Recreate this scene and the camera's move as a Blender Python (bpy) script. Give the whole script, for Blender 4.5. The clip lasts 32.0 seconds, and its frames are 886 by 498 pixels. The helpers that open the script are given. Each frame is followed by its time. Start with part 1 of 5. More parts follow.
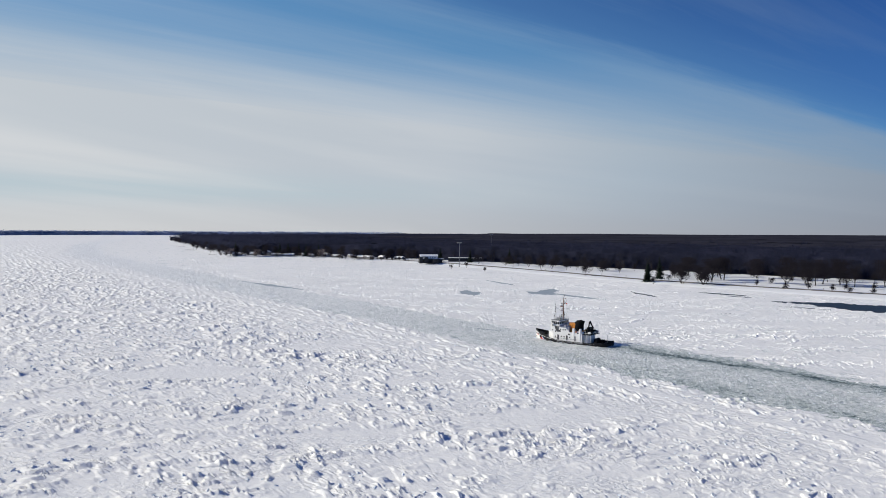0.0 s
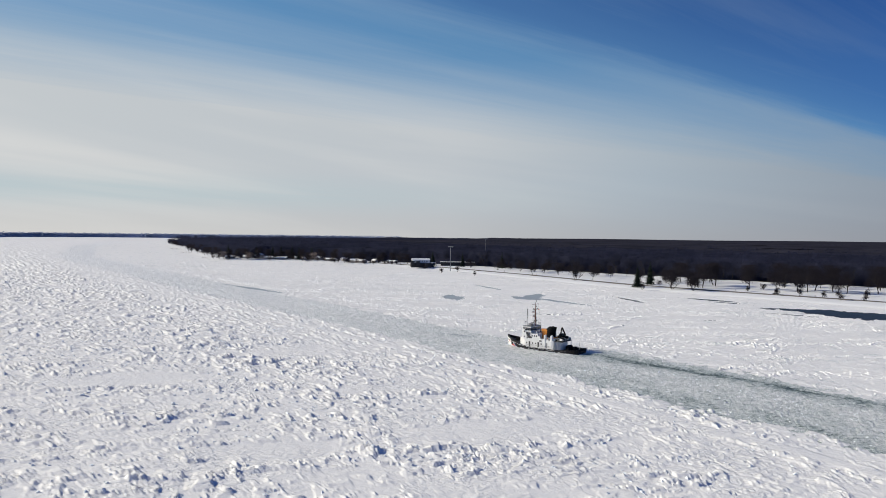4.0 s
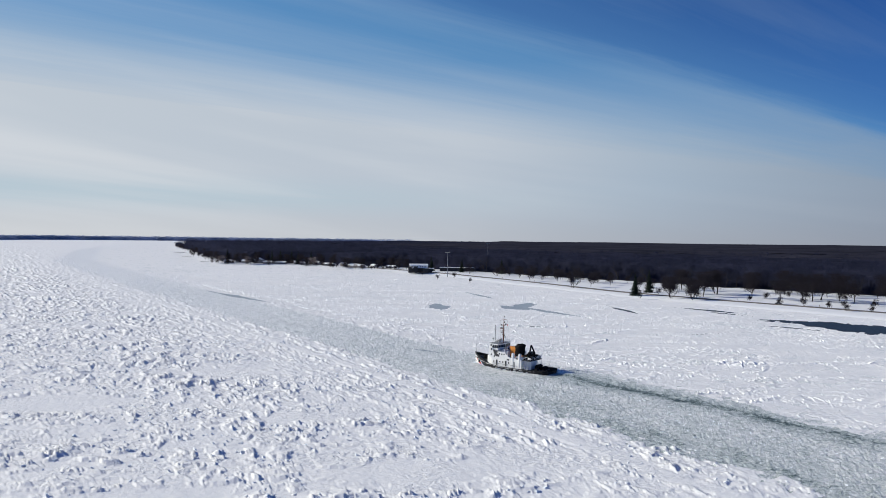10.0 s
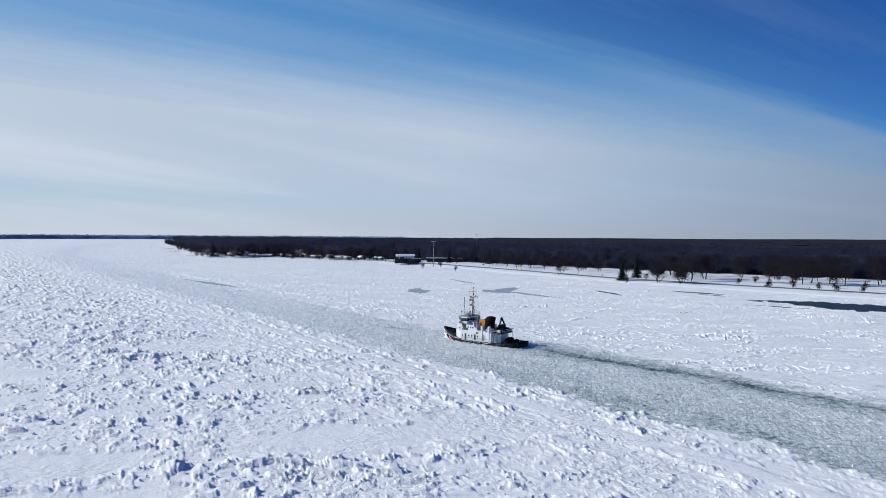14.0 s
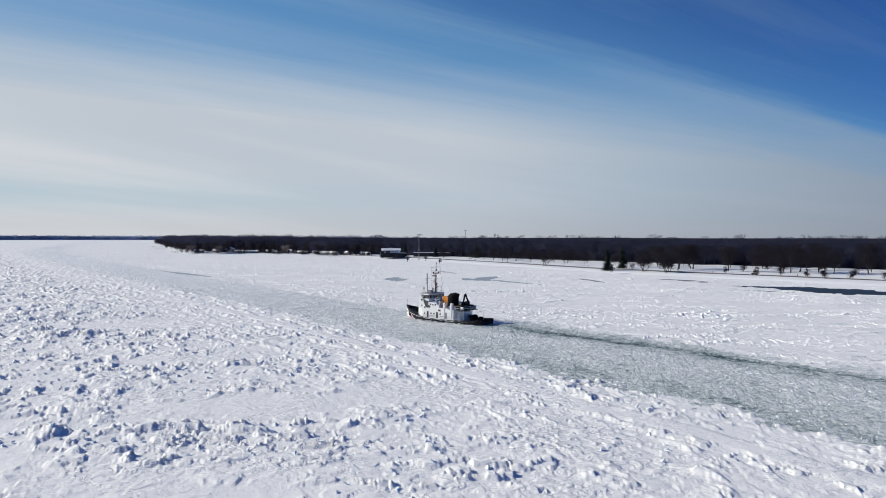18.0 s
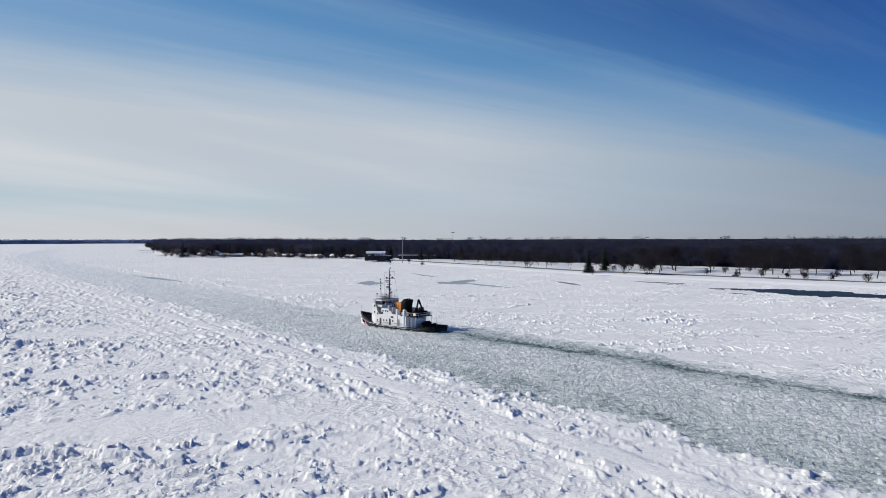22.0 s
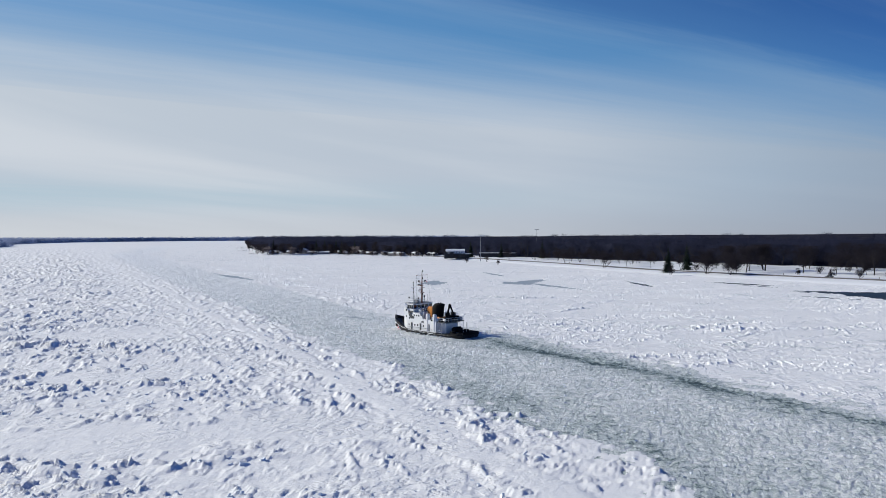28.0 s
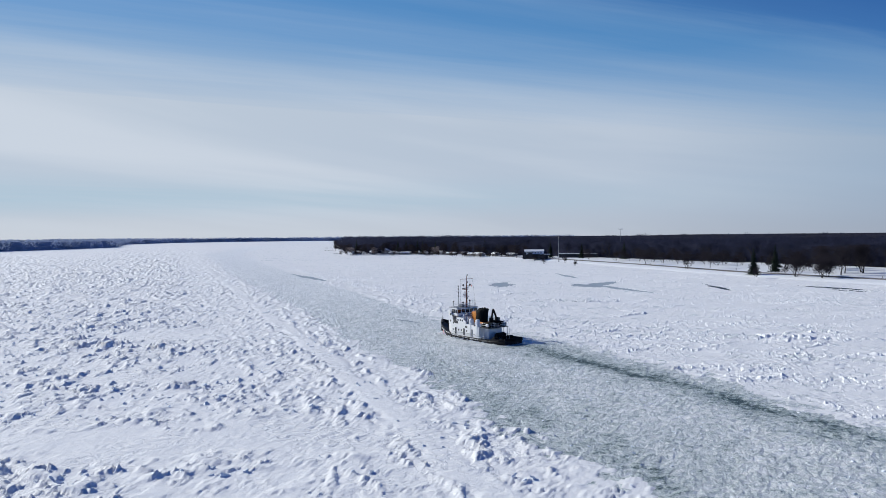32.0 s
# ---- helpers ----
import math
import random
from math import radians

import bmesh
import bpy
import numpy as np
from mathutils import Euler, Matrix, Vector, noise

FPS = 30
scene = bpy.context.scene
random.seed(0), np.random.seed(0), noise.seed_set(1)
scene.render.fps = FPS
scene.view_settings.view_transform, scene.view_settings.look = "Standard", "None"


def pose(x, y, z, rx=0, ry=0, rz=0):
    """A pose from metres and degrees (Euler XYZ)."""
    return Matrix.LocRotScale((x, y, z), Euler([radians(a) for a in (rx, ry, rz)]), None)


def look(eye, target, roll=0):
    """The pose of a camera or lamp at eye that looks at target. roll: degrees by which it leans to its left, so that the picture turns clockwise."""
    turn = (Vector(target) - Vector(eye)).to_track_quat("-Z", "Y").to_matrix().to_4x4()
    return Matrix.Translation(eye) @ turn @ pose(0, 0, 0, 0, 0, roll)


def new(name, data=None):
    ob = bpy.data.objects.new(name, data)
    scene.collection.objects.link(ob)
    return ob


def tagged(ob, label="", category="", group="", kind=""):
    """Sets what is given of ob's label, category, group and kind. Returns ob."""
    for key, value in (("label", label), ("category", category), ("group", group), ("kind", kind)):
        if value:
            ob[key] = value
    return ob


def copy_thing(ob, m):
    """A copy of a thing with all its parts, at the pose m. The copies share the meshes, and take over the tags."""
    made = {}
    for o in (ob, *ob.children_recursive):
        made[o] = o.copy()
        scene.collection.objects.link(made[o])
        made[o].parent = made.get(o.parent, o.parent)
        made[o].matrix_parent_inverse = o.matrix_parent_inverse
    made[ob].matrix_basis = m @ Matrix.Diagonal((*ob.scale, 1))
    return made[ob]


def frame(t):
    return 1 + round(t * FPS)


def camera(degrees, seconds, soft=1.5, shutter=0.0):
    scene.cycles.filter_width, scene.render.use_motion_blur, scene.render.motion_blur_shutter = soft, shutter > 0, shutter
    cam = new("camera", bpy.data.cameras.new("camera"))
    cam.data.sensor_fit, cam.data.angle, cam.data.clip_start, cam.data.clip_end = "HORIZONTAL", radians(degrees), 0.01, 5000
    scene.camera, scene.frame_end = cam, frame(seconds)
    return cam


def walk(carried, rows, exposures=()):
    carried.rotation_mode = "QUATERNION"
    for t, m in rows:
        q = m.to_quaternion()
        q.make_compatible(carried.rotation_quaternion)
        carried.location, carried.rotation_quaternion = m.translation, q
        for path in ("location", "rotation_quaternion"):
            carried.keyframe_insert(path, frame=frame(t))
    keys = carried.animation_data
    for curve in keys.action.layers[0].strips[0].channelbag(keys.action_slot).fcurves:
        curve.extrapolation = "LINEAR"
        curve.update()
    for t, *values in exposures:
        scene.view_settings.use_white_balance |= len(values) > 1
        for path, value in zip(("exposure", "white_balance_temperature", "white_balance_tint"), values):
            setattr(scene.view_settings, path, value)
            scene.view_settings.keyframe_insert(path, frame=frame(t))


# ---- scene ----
cam = camera(64.0, 32.0, soft=0.5)
PATH = [
    (0.0, pose(-56.48, 80.47, 45.01, 88.45, -0.39, -0.00)),
    (1.0, pose(-53.02, 82.38, 44.61, 88.53, -0.53, 0.06)),
    (2.0, pose(-49.75, 84.36, 44.46, 88.62, -0.62, 0.10)),
    (3.0, pose(-46.63, 86.43, 44.39, 88.71, -0.68, 0.15)),
    (6.0, pose(-35.71, 96.23, 44.50, 88.95, -0.72, 0.27)),
    (7.0, pose(-32.57, 99.29, 44.70, 88.99, -0.75, 0.27)),
    (7.5, pose(-31.13, 100.85, 45.75, 88.99, -0.74, 0.72)),
    (8.0, pose(-29.70, 102.41, 46.80, 89.00, -0.73, 1.37)),
    (9.0, pose(-26.93, 105.58, 48.45, 89.06, -0.77, 1.36)),
    (10.0, pose(-24.11, 108.81, 47.26, 89.02, -0.79, 1.29)),
    (11.0, pose(-21.50, 112.17, 44.66, 88.93, -0.70, 1.20)),
    (12.0, pose(-19.10, 115.76, 42.00, 88.94, -0.58, 1.09)),
    (13.0, pose(-16.63, 119.41, 39.26, 88.98, -0.49, 0.98)),
    (14.0, pose(-14.04, 123.03, 36.61, 88.89, -0.40, 0.88)),
    (17.0, pose(-5.77, 133.12, 28.30, 88.94, -0.26, 0.61)),
    (18.0, pose(-2.88, 136.21, 27.22, 89.01, -0.22, 0.52)),
    (19.0, pose(0.14, 138.84, 27.51, 89.10, -0.13, 0.42)),
    (20.0, pose(3.38, 140.70, 27.84, 89.17, -0.02, 0.32)),
    (21.0, pose(6.83, 142.37, 27.92, 89.19, 0.05, 0.28)),
    (22.0, pose(10.42, 144.26, 27.77, 89.17, 0.06, 0.19)),
    (22.5, pose(12.06, 145.29, 27.71, 89.16, 0.05, 3.43)),
    (23.0, pose(13.72, 146.29, 27.66, 89.14, 0.04, 8.28)),
    (24.0, pose(16.60, 148.19, 27.89, 89.10, 0.09, 8.36)),
    (25.0, pose(19.50, 149.85, 27.95, 89.10, 0.17, 8.29)),
    (28.0, pose(29.04, 154.21, 29.44, 88.89, 0.27, 7.90)),
    (29.0, pose(31.97, 155.92, 29.61, 88.87, 0.36, 7.74)),
    (30.0, pose(34.87, 157.69, 29.71, 88.85, 0.45, 7.55)),
    (30.5, pose(36.39, 158.62, 29.82, 88.87, 0.49, 7.95)),
    (31.0, pose(37.95, 159.51, 29.92, 88.89, 0.53, 14.56)),
    (31.5, pose(39.63, 160.44, 30.16, 88.90, 0.49, 15.03)),
    (32.0, pose(41.37, 161.32, 30.39, 88.90, 0.46, 15.10)),
]
EXPOSURES = [(0.0, -0.07, 6750, 10), (3.0, -0.07, 6900, 10), (5.5, -0.07, 7120, 10), (7.5, -0.07, 7080, 10), (9.0, -0.07, 6800, 10), (10.0, -0.07, 6500, 10), (12.0, -0.07, 6000, 10), (14.5, -0.07, 5950, 10), (17.0, -0.07, 6400, 10), (19.0, -0.07, 6650, 10), (24.0, -0.08, 6500, 10), (28.0, -0.09, 6350, 10), (32.0, -0.10, 6100, 10)]
walk(cam, PATH, EXPOSURES)

# ---- sky and sun ----
SUN_AZIMUTH = -78.0      # degrees clockwise from the y axis: low, from the river's other bank
SUN_HEIGHT = 27.0
world = bpy.data.worlds.new("winter_sky")
scene.world = world
world.use_nodes = True


class Nodes:
    """Short helpers for one node tree."""

    def __init__(self, tree):
        self.tree = tree
        tree.nodes.clear()

    def put(self, kind, inputs=None):
        node = self.tree.nodes.new(kind)
        for key, value in (inputs or {}).items():
            self.feed(node.inputs[key], value)
        return node

    def feed(self, socket, value):
        if isinstance(value, bpy.types.NodeSocket):
            self.tree.links.new(value, socket)
        else:
            socket.default_value = value

    def math(self, op, a, b=0.0, c=0.0, clamp=False):
        node = self.put("ShaderNodeMath", {0: a, 1: b, 2: c})
        node.operation, node.use_clamp = op, clamp
        return node.outputs[0]

    def ramp(self, value, stops, mode="LINEAR"):
        node = self.put("ShaderNodeValToRGB", {0: value})
        ramp = node.color_ramp
        ramp.interpolation = mode
        while len(ramp.elements) < len(stops):
            ramp.elements.new(0.5)
        for element, (pos, col) in zip(ramp.elements, stops):
            element.position = pos
            element.color = (*col, 1) if isinstance(col, tuple) else (col, col, col, 1)
        return node.outputs[0]

    def mix(self, factor, a, b, blend="MIX"):
        node = self.put("ShaderNodeMix")
        node.data_type, node.blend_type = "RGBA", blend
        self.feed(node.inputs[0], factor)
        self.feed(node.inputs[6], (*a, 1) if isinstance(a, tuple) else a)
        self.feed(node.inputs[7], (*b, 1) if isinstance(b, tuple) else b)
        return node.outputs[2]

    def noise(self, vector, scale, detail=4.0, rough=0.55, distortion=0.0):
        return self.put("ShaderNodeTexNoise", {"Vector": vector, "Scale": scale, "Detail": detail, "Roughness": rough, "Distortion": distortion}).outputs[0]


# Clear blue above, a veil of high cloud whose edge runs in a straight line overhead.
k = Nodes(world.node_tree)
sky = k.put("ShaderNodeTexSky")
sky.sky_type, sky.sun_disc, sky.sun_elevation, sky.sun_rotation = "NISHITA", False, radians(SUN_HEIGHT), radians(SUN_AZIMUTH)
sky.air_density, sky.dust_density, sky.ozone_density, sky.altitude = 1.0, 0.2, 5.0, 200.0
way = k.put("ShaderNodeTexCoord").outputs["Generated"]
axes = k.put("ShaderNodeSeparateXYZ", {0: way}).outputs
up = k.math("MAXIMUM", axes[2], 0.012)
u = k.math("DIVIDE", axes[0], up)
v = k.math("DIVIDE", axes[1], up)
across = k.math("SUBTRACT", k.math("SUBTRACT", v, k.math("MULTIPLY", u, 0.88)), 3.16)   # distance past the veil's edge
along = k.math("ADD", u, k.math("MULTIPLY", v, 0.88))
cloud_place = k.put("ShaderNodeCombineXYZ", {0: k.math("MULTIPLY", across, 0.62), 1: k.math("MULTIPLY", along, 0.085)}).outputs[0]
wisps = k.noise(cloud_place, 1.0, 6.0, 0.6, 0.6)
hair_place = k.put("ShaderNodeCombineXYZ", {0: k.math("MULTIPLY", across, 2.6), 1: k.math("MULTIPLY", along, 0.22), 2: 4.0}).outputs[0]
hairs = k.noise(hair_place, 1.0, 5.0, 0.65, 0.8)
soft_wisps = k.math("ADD", k.math("MULTIPLY", k.math("SUBTRACT", wisps, 0.5), 1.3), k.math("MULTIPLY", k.math("SUBTRACT", hairs, 0.5), 0.6))
edge = k.math("ADD", across, k.math("MULTIPLY", soft_wisps, 0.38))
edge_log = k.math("DIVIDE", k.math("LOGARITHM", k.math("MAXIMUM", k.math("ADD", edge, 3.0), 0.5), 2.0), 6.0)   # 0.264 at the edge
thin = k.ramp(edge_log, [(0.05, 0.0), (0.18, 0.12), (0.24, 0.28), (0.285, 0.60), (0.34, 0.70), (0.42, 0.9), (0.6, 1.0)])
thick = k.ramp(edge_log, [(0.235, 0.0), (0.275, 0.09), (0.31, 0.09), (0.355, 0.18), (0.40, 0.38), (0.45, 0.60), (0.50, 0.84), (0.60, 0.96), (0.84, 1.0)])
lower = k.math("MULTIPLY", k.ramp(axes[2], [(0.09, 0.55), (0.24, 0.0)]), k.ramp(edge_log, [(0.255, 0.0), (0.285, 1.0)]))
thick = k.math("ADD", k.math("ADD", thick, lower), k.math("MULTIPLY", soft_wisps, 0.32), clamp=True)
SKY = 0.083
blue = k.mix(1.0, sky.outputs[0], (SKY * 0.25, SKY * 0.53, SKY * 0.99), "MULTIPLY")
blue = k.mix(thin, blue, (0.145, 0.36, 0.61))
side = k.math("MULTIPLY_ADD", axes[0], 0.8, 0.5, clamp=True)
veil_colour = k.ramp(side, [(0.0, (0.56, 0.622, 0.69)), (0.5, (0.505, 0.572, 0.655)), (0.72, (0.39, 0.48, 0.585)), (0.95, (0.265, 0.335, 0.435))])
low = k.ramp(axes[2], [(0.0, 0.8), (0.03, 0.35), (0.07, 0.0)])
veil_colour = k.mix(low, veil_colour, k.ramp(side, [(0.0, (0.66, 0.67, 0.68)), (0.5, (0.50, 0.53, 0.58)), (0.95, (0.29, 0.32, 0.385))]))
lane = k.math("MULTIPLY", k.ramp(axes[2], [(0.018, 0.0), (0.05, 0.6), (0.09, 0.0)], "EASE"), k.ramp(k.math("MULTIPLY_ADD", axes[0], 1.0, 0.5), [(0.1, 1.0), (0.5, 0.35), (0.8, 0.0)]))
veil_colour = k.mix(k.math("MULTIPLY", lane, k.math("ADD", wisps, 0.5)), veil_colour, (0.44, 0.59, 0.68))   # a clearer stretch low in the veil
band_place = k.put("ShaderNodeCombineXYZ", {0: k.math("MULTIPLY", axes[0], 1.1), 1: k.math("ADD", k.math("MULTIPLY", axes[2], 9.0), k.math("MULTIPLY", axes[0], 1.3))}).outputs[0]
bands = k.noise(band_place, 1.0, 4.0, 0.5, 0.5)
bright = k.math("MULTIPLY", k.ramp(bands, [(0.42, 0.0), (0.66, 0.7)], "EASE"), k.ramp(side, [(0.15, 1.0), (0.7, 0.1)]))
veil_colour = k.mix(bright, veil_colour, (0.70, 0.735, 0.775))   # whiter bands within the veil
shown = k.mix(thick, blue, veil_colour)
k.put("ShaderNodeOutputWorld", {0: k.put("ShaderNodeBackground", {0: shown, 1: 1.0}).outputs[0]})

sun = new("sun", bpy.data.lights.new("sun", "SUN"))
sun.data.energy, sun.data.angle, sun.data.color = 4.75, radians(0.6), (1.0, 0.96, 0.82)
az, el = radians(SUN_AZIMUTH), radians(SUN_HEIGHT)
sun.matrix_world = look((math.sin(az) * math.cos(el) * 900, math.cos(az) * math.cos(el) * 900, math.sin(el) * 900), (0, 0, 0))

# ---- materials ----


def material(name, colour, rough=0.7, metal=0.0, vary=0.12, scale=3.0, bump=0.0, bump_scale=20.0, dirt=None, dirt_amount=0.0, random=0.0, spec=0.4):
    """Painted, wooden or stony surface: colour, grain and stains at two scales, fine relief."""
    m = bpy.data.materials.new(name)
    m.use_nodes = True
    n = Nodes(m.node_tree)
    place = n.put("ShaderNodeTexCoord").outputs["Object"]
    fine = n.noise(place, scale * 6, 5.0, 0.6)
    broad = n.noise(place, scale * 0.6, 3.0, 0.5)
    light = tuple(min(1.0, c * (1 + vary)) for c in colour)
    dark = tuple(c * (1 - vary) for c in colour)
    col = n.mix(n.ramp(n.math("ADD", n.math("MULTIPLY", fine, 0.5), n.math("MULTIPLY", broad, 0.5)), [(0.3, 0.0), (0.7, 1.0)]), dark, light)
    if dirt:
        spots = n.ramp(n.noise(place, scale * 1.7, 6.0, 0.65), [(0.62 - 0.25 * dirt_amount, 0.0), (0.75, 1.0)])
        col = n.mix(n.math("MULTIPLY", spots, min(1.0, dirt_amount)), col, dirt)
    if random:
        pick = n.put("ShaderNodeObjectInfo").outputs["Random"]
        col = n.mix(n.math("MULTIPLY", pick, random), col, tuple(c * 0.45 for c in colour))
    shader = n.put("ShaderNodeBsdfPrincipled", {"Base Color": col, "Roughness": rough, "Metallic": metal, "Specular IOR Level": spec})
    if bump:
        b = n.put("ShaderNodeBump", {"Height": n.noise(place, bump_scale, 5.0, 0.6), "Strength": bump, "Distance": 0.05})
        n.feed(shader.inputs["Normal"], b.outputs[0])
    n.put("ShaderNodeOutputMaterial", {0: shader.outputs[0]})
    return m


def snow_material(name, colour, shade, bump, coarse, fine, rough=0.75, spec=0.25, crust=0.0, grain=0.5):
    """Snow or broken ice: wind-packed relief at three scales, a slight change of tone."""
    m = bpy.data.materials.new(name)
    m.use_nodes = True
    n = Nodes(m.node_tree)
    place = n.put("ShaderNodeNewGeometry").outputs["Position"]
    broad = n.noise(place, 0.045, 4.0, 0.6)
    mid = n.noise(place, coarse, 6.0, 0.62, 0.3)
    small = n.noise(place, fine, 5.0, 0.65)
    tone = n.math("ADD", n.math("MULTIPLY", broad, 0.4), n.math("MULTIPLY", mid, 0.6))
    col = n.mix(n.ramp(tone, [(0.33, 0.0), (0.62, 1.0)]), shade, colour)
    height = n.math("ADD", n.math("MULTIPLY", mid, 1.0), n.math("MULTIPLY", small, 0.35))
    b = n.put("ShaderNodeBump", {"Height": height, "Strength": bump, "Distance": 0.6})
    if crust:   # low broken plates with sharp edges, thick in some places and buried in others
        flat = n.put("ShaderNodeMapping", {"Vector": place, "Scale": (0.7, 1.0, 1.0)}).outputs[0]
        chips = n.ramp(n.noise(flat, grain, 4.0, 0.6, 0.4), [(0.42, 0.0), (0.56, 1.0)])
        spread = n.ramp(n.noise(flat, 0.06, 4.0, 0.6), [(0.42, 0.05), (0.60, 1.0)])
        b = n.put("ShaderNodeBump", {"Height": n.math("MULTIPLY", chips, spread), "Strength": 1.0, "Distance": crust, "Normal": b.outputs[0]})
    shader = n.put("ShaderNodeBsdfPrincipled", {"Base Color": col, "Roughness": rough, "Normal": b.outputs[0], "Specular IOR Level": spec})
    n.put("ShaderNodeOutputMaterial", {0: shader.outputs[0]})
    return m


SNOW = snow_material("wind_packed_snow", (0.90, 0.90, 0.90), (0.82, 0.83, 0.85), 0.25, 0.8, 3.0, crust=0.11, grain=0.7)
LAND_SNOW = snow_material("snow_on_land", (0.86, 0.87, 0.89), (0.78, 0.80, 0.83), 0.3, 0.25, 1.4)
LIGHT_BRASH = snow_material("snowed_over_brash_ice", (0.84, 0.855, 0.86), (0.64, 0.68, 0.695), 0.9, 1.2, 4.0, 0.6)


def channel_material(name):
    """Broken ice afloat in the ship's channel: crushed white ice where it has drifted dry, grey-green slush and open water where the screws have been."""
    m = bpy.data.materials.new(name)
    m.use_nodes = True
    n = Nodes(m.node_tree)
    place = n.put("ShaderNodeNewGeometry").outputs["Position"]
    mark = n.put("ShaderNodeAttribute")
    mark.attribute_name = "wetness"
    lumps = n.noise(place, 0.9, 5.0, 0.62, 0.3)
    chips = n.noise(place, 3.2, 4.0, 0.6)
    rafts = n.noise(n.put("ShaderNodeMapping", {"Vector": place, "Rotation": (0, 0, radians(-35)), "Scale": (1.0, 0.4, 1.0)}).outputs[0], 0.22, 4.0, 0.6)
    wet = n.math("ADD", mark.outputs["Fac"], n.math("MULTIPLY", n.math("SUBTRACT", lumps, 0.5), 1.3))
    wet = n.math("ADD", wet, n.math("MULTIPLY", n.math("SUBTRACT", chips, 0.5), 0.9))
    wet = n.math("ADD", wet, n.math("MULTIPLY", n.math("SUBTRACT", rafts, 0.5), 0.7))
    floes = n.noise(place, 0.42, 3.0, 0.55, 0.4)
    wet = n.math("ADD", wet, n.math("MULTIPLY", n.math("SUBTRACT", floes, 0.5), 0.8))
    col = n.ramp(wet, [(0.10, (0.86, 0.87, 0.88)), (0.32, (0.71, 0.74, 0.74)), (0.50, (0.57, 0.615, 0.615)), (0.66, (0.42, 0.475, 0.475)), (0.82, (0.19, 0.245, 0.245)), (1.0, (0.045, 0.075, 0.08))])
    height = n.math("ADD", lumps, n.math("MULTIPLY", chips, 0.4))
    b = n.put("ShaderNodeBump", {"Height": height, "Strength": 0.8, "Distance": 0.6})
    shader = n.put("ShaderNodeBsdfPrincipled", {"Base Color": col, "Roughness": 0.5, "Normal": b.outputs[0], "Specular IOR Level": 0.25})
    n.put("ShaderNodeOutputMaterial", {0: shader.outputs[0]})
    return m


CHANNEL_ICE = channel_material("floating_brash_ice")
GREY_ICE = snow_material("thin_grey_ice", (0.37, 0.42, 0.47), (0.29, 0.34, 0.39), 0.04, 0.3, 2.0, 0.5, spec=0.15)
OPEN_WATER = snow_material("dark_open_water", (0.035, 0.055, 0.085), (0.025, 0.04, 0.065), 0.3, 0.5, 2.5, 0.6, spec=0.08)
BLOCK_ICE = snow_material("snow_covered_ice_block", (0.86, 0.88, 0.90), (0.70, 0.77, 0.84), 0.35, 1.6, 6.0, 0.6)
ASPHALT = material("wet_asphalt_with_slush", (0.13, 0.115, 0.105), 0.6, vary=0.3, scale=0.2, dirt=(0.5, 0.48, 0.46), dirt_amount=0.4)
BARK = material("grey_brown_bark", (0.036, 0.032, 0.032), 0.9, vary=0.3, scale=1.0)
# near-black ground below the trees, keeps white from showing through gaps
WOOD_FLOOR = material("near_black_wood_floor", (0.030, 0.028, 0.030), 0.95, vary=0.4, scale=0.05, spec=0.1)


def thin_twigs(name, colour, scale):
    """Masses of fine twigs: matt, and lit through as much as from the front."""
    m = bpy.data.materials.new(name)
    m.use_nodes = True
    n = Nodes(m.node_tree)
    patch = n.noise(n.put("ShaderNodeTexCoord").outputs["Object"], scale, 3.0, 0.6)
    col = n.mix(n.ramp(patch, [(0.35, 0.0), (0.65, 1.0)]), tuple(c * 0.75 for c in colour), tuple(c * f for c, f in zip(colour, (1.28, 1.2, 1.18))))
    both = n.put("ShaderNodeMixShader", {0: 0.5, 1: n.put("ShaderNodeBsdfDiffuse", {"Color": col}).outputs[0], 2: n.put("ShaderNodeBsdfTranslucent", {"Color": col}).outputs[0]})
    n.put("ShaderNodeOutputMaterial", {0: both.outputs[0]})
    return m


# pale blue of the air's haze over the far bank, put into the twig colour
FAR_BANK_HAZE = thin_twigs("far_bank_wood_haze_tint", (0.27, 0.34, 0.50), 0.01)
# twig colour with the blue of distance haze mixed in
WOOD_FAR = thin_twigs("bare_wood_haze_blue", (0.046, 0.052, 0.088), 0.02)
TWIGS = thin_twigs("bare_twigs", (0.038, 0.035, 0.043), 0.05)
# same wood, painted paler as if seen through more haze
WOOD_HAZE = thin_twigs("distant_wood_haze_paler", (0.062, 0.066, 0.095), 0.004)
SHRUB_TWIGS = thin_twigs("pale_brown_shrub_twigs", (0.12, 0.105, 0.10), 0.2)
NEEDLES = material("dark_spruce_needles", (0.020, 0.032, 0.024), 0.9, vary=0.4, scale=0.3, spec=0.15)

# ---- noise on arrays ----


def hashed(ix, iy, salt):
    h = (ix.astype(np.int64) * 374761393 + iy.astype(np.int64) * 668265263 + salt * 1274126177) & 0xFFFFFFFF
    h = ((h ^ (h >> 13)) * 1274126177) & 0xFFFFFFFF
    h = ((h ^ (h >> 16)) * 2246822519) & 0xFFFFFFFF
    return ((h ^ (h >> 15)) & 0xFFFFFF) / float(0x1000000)


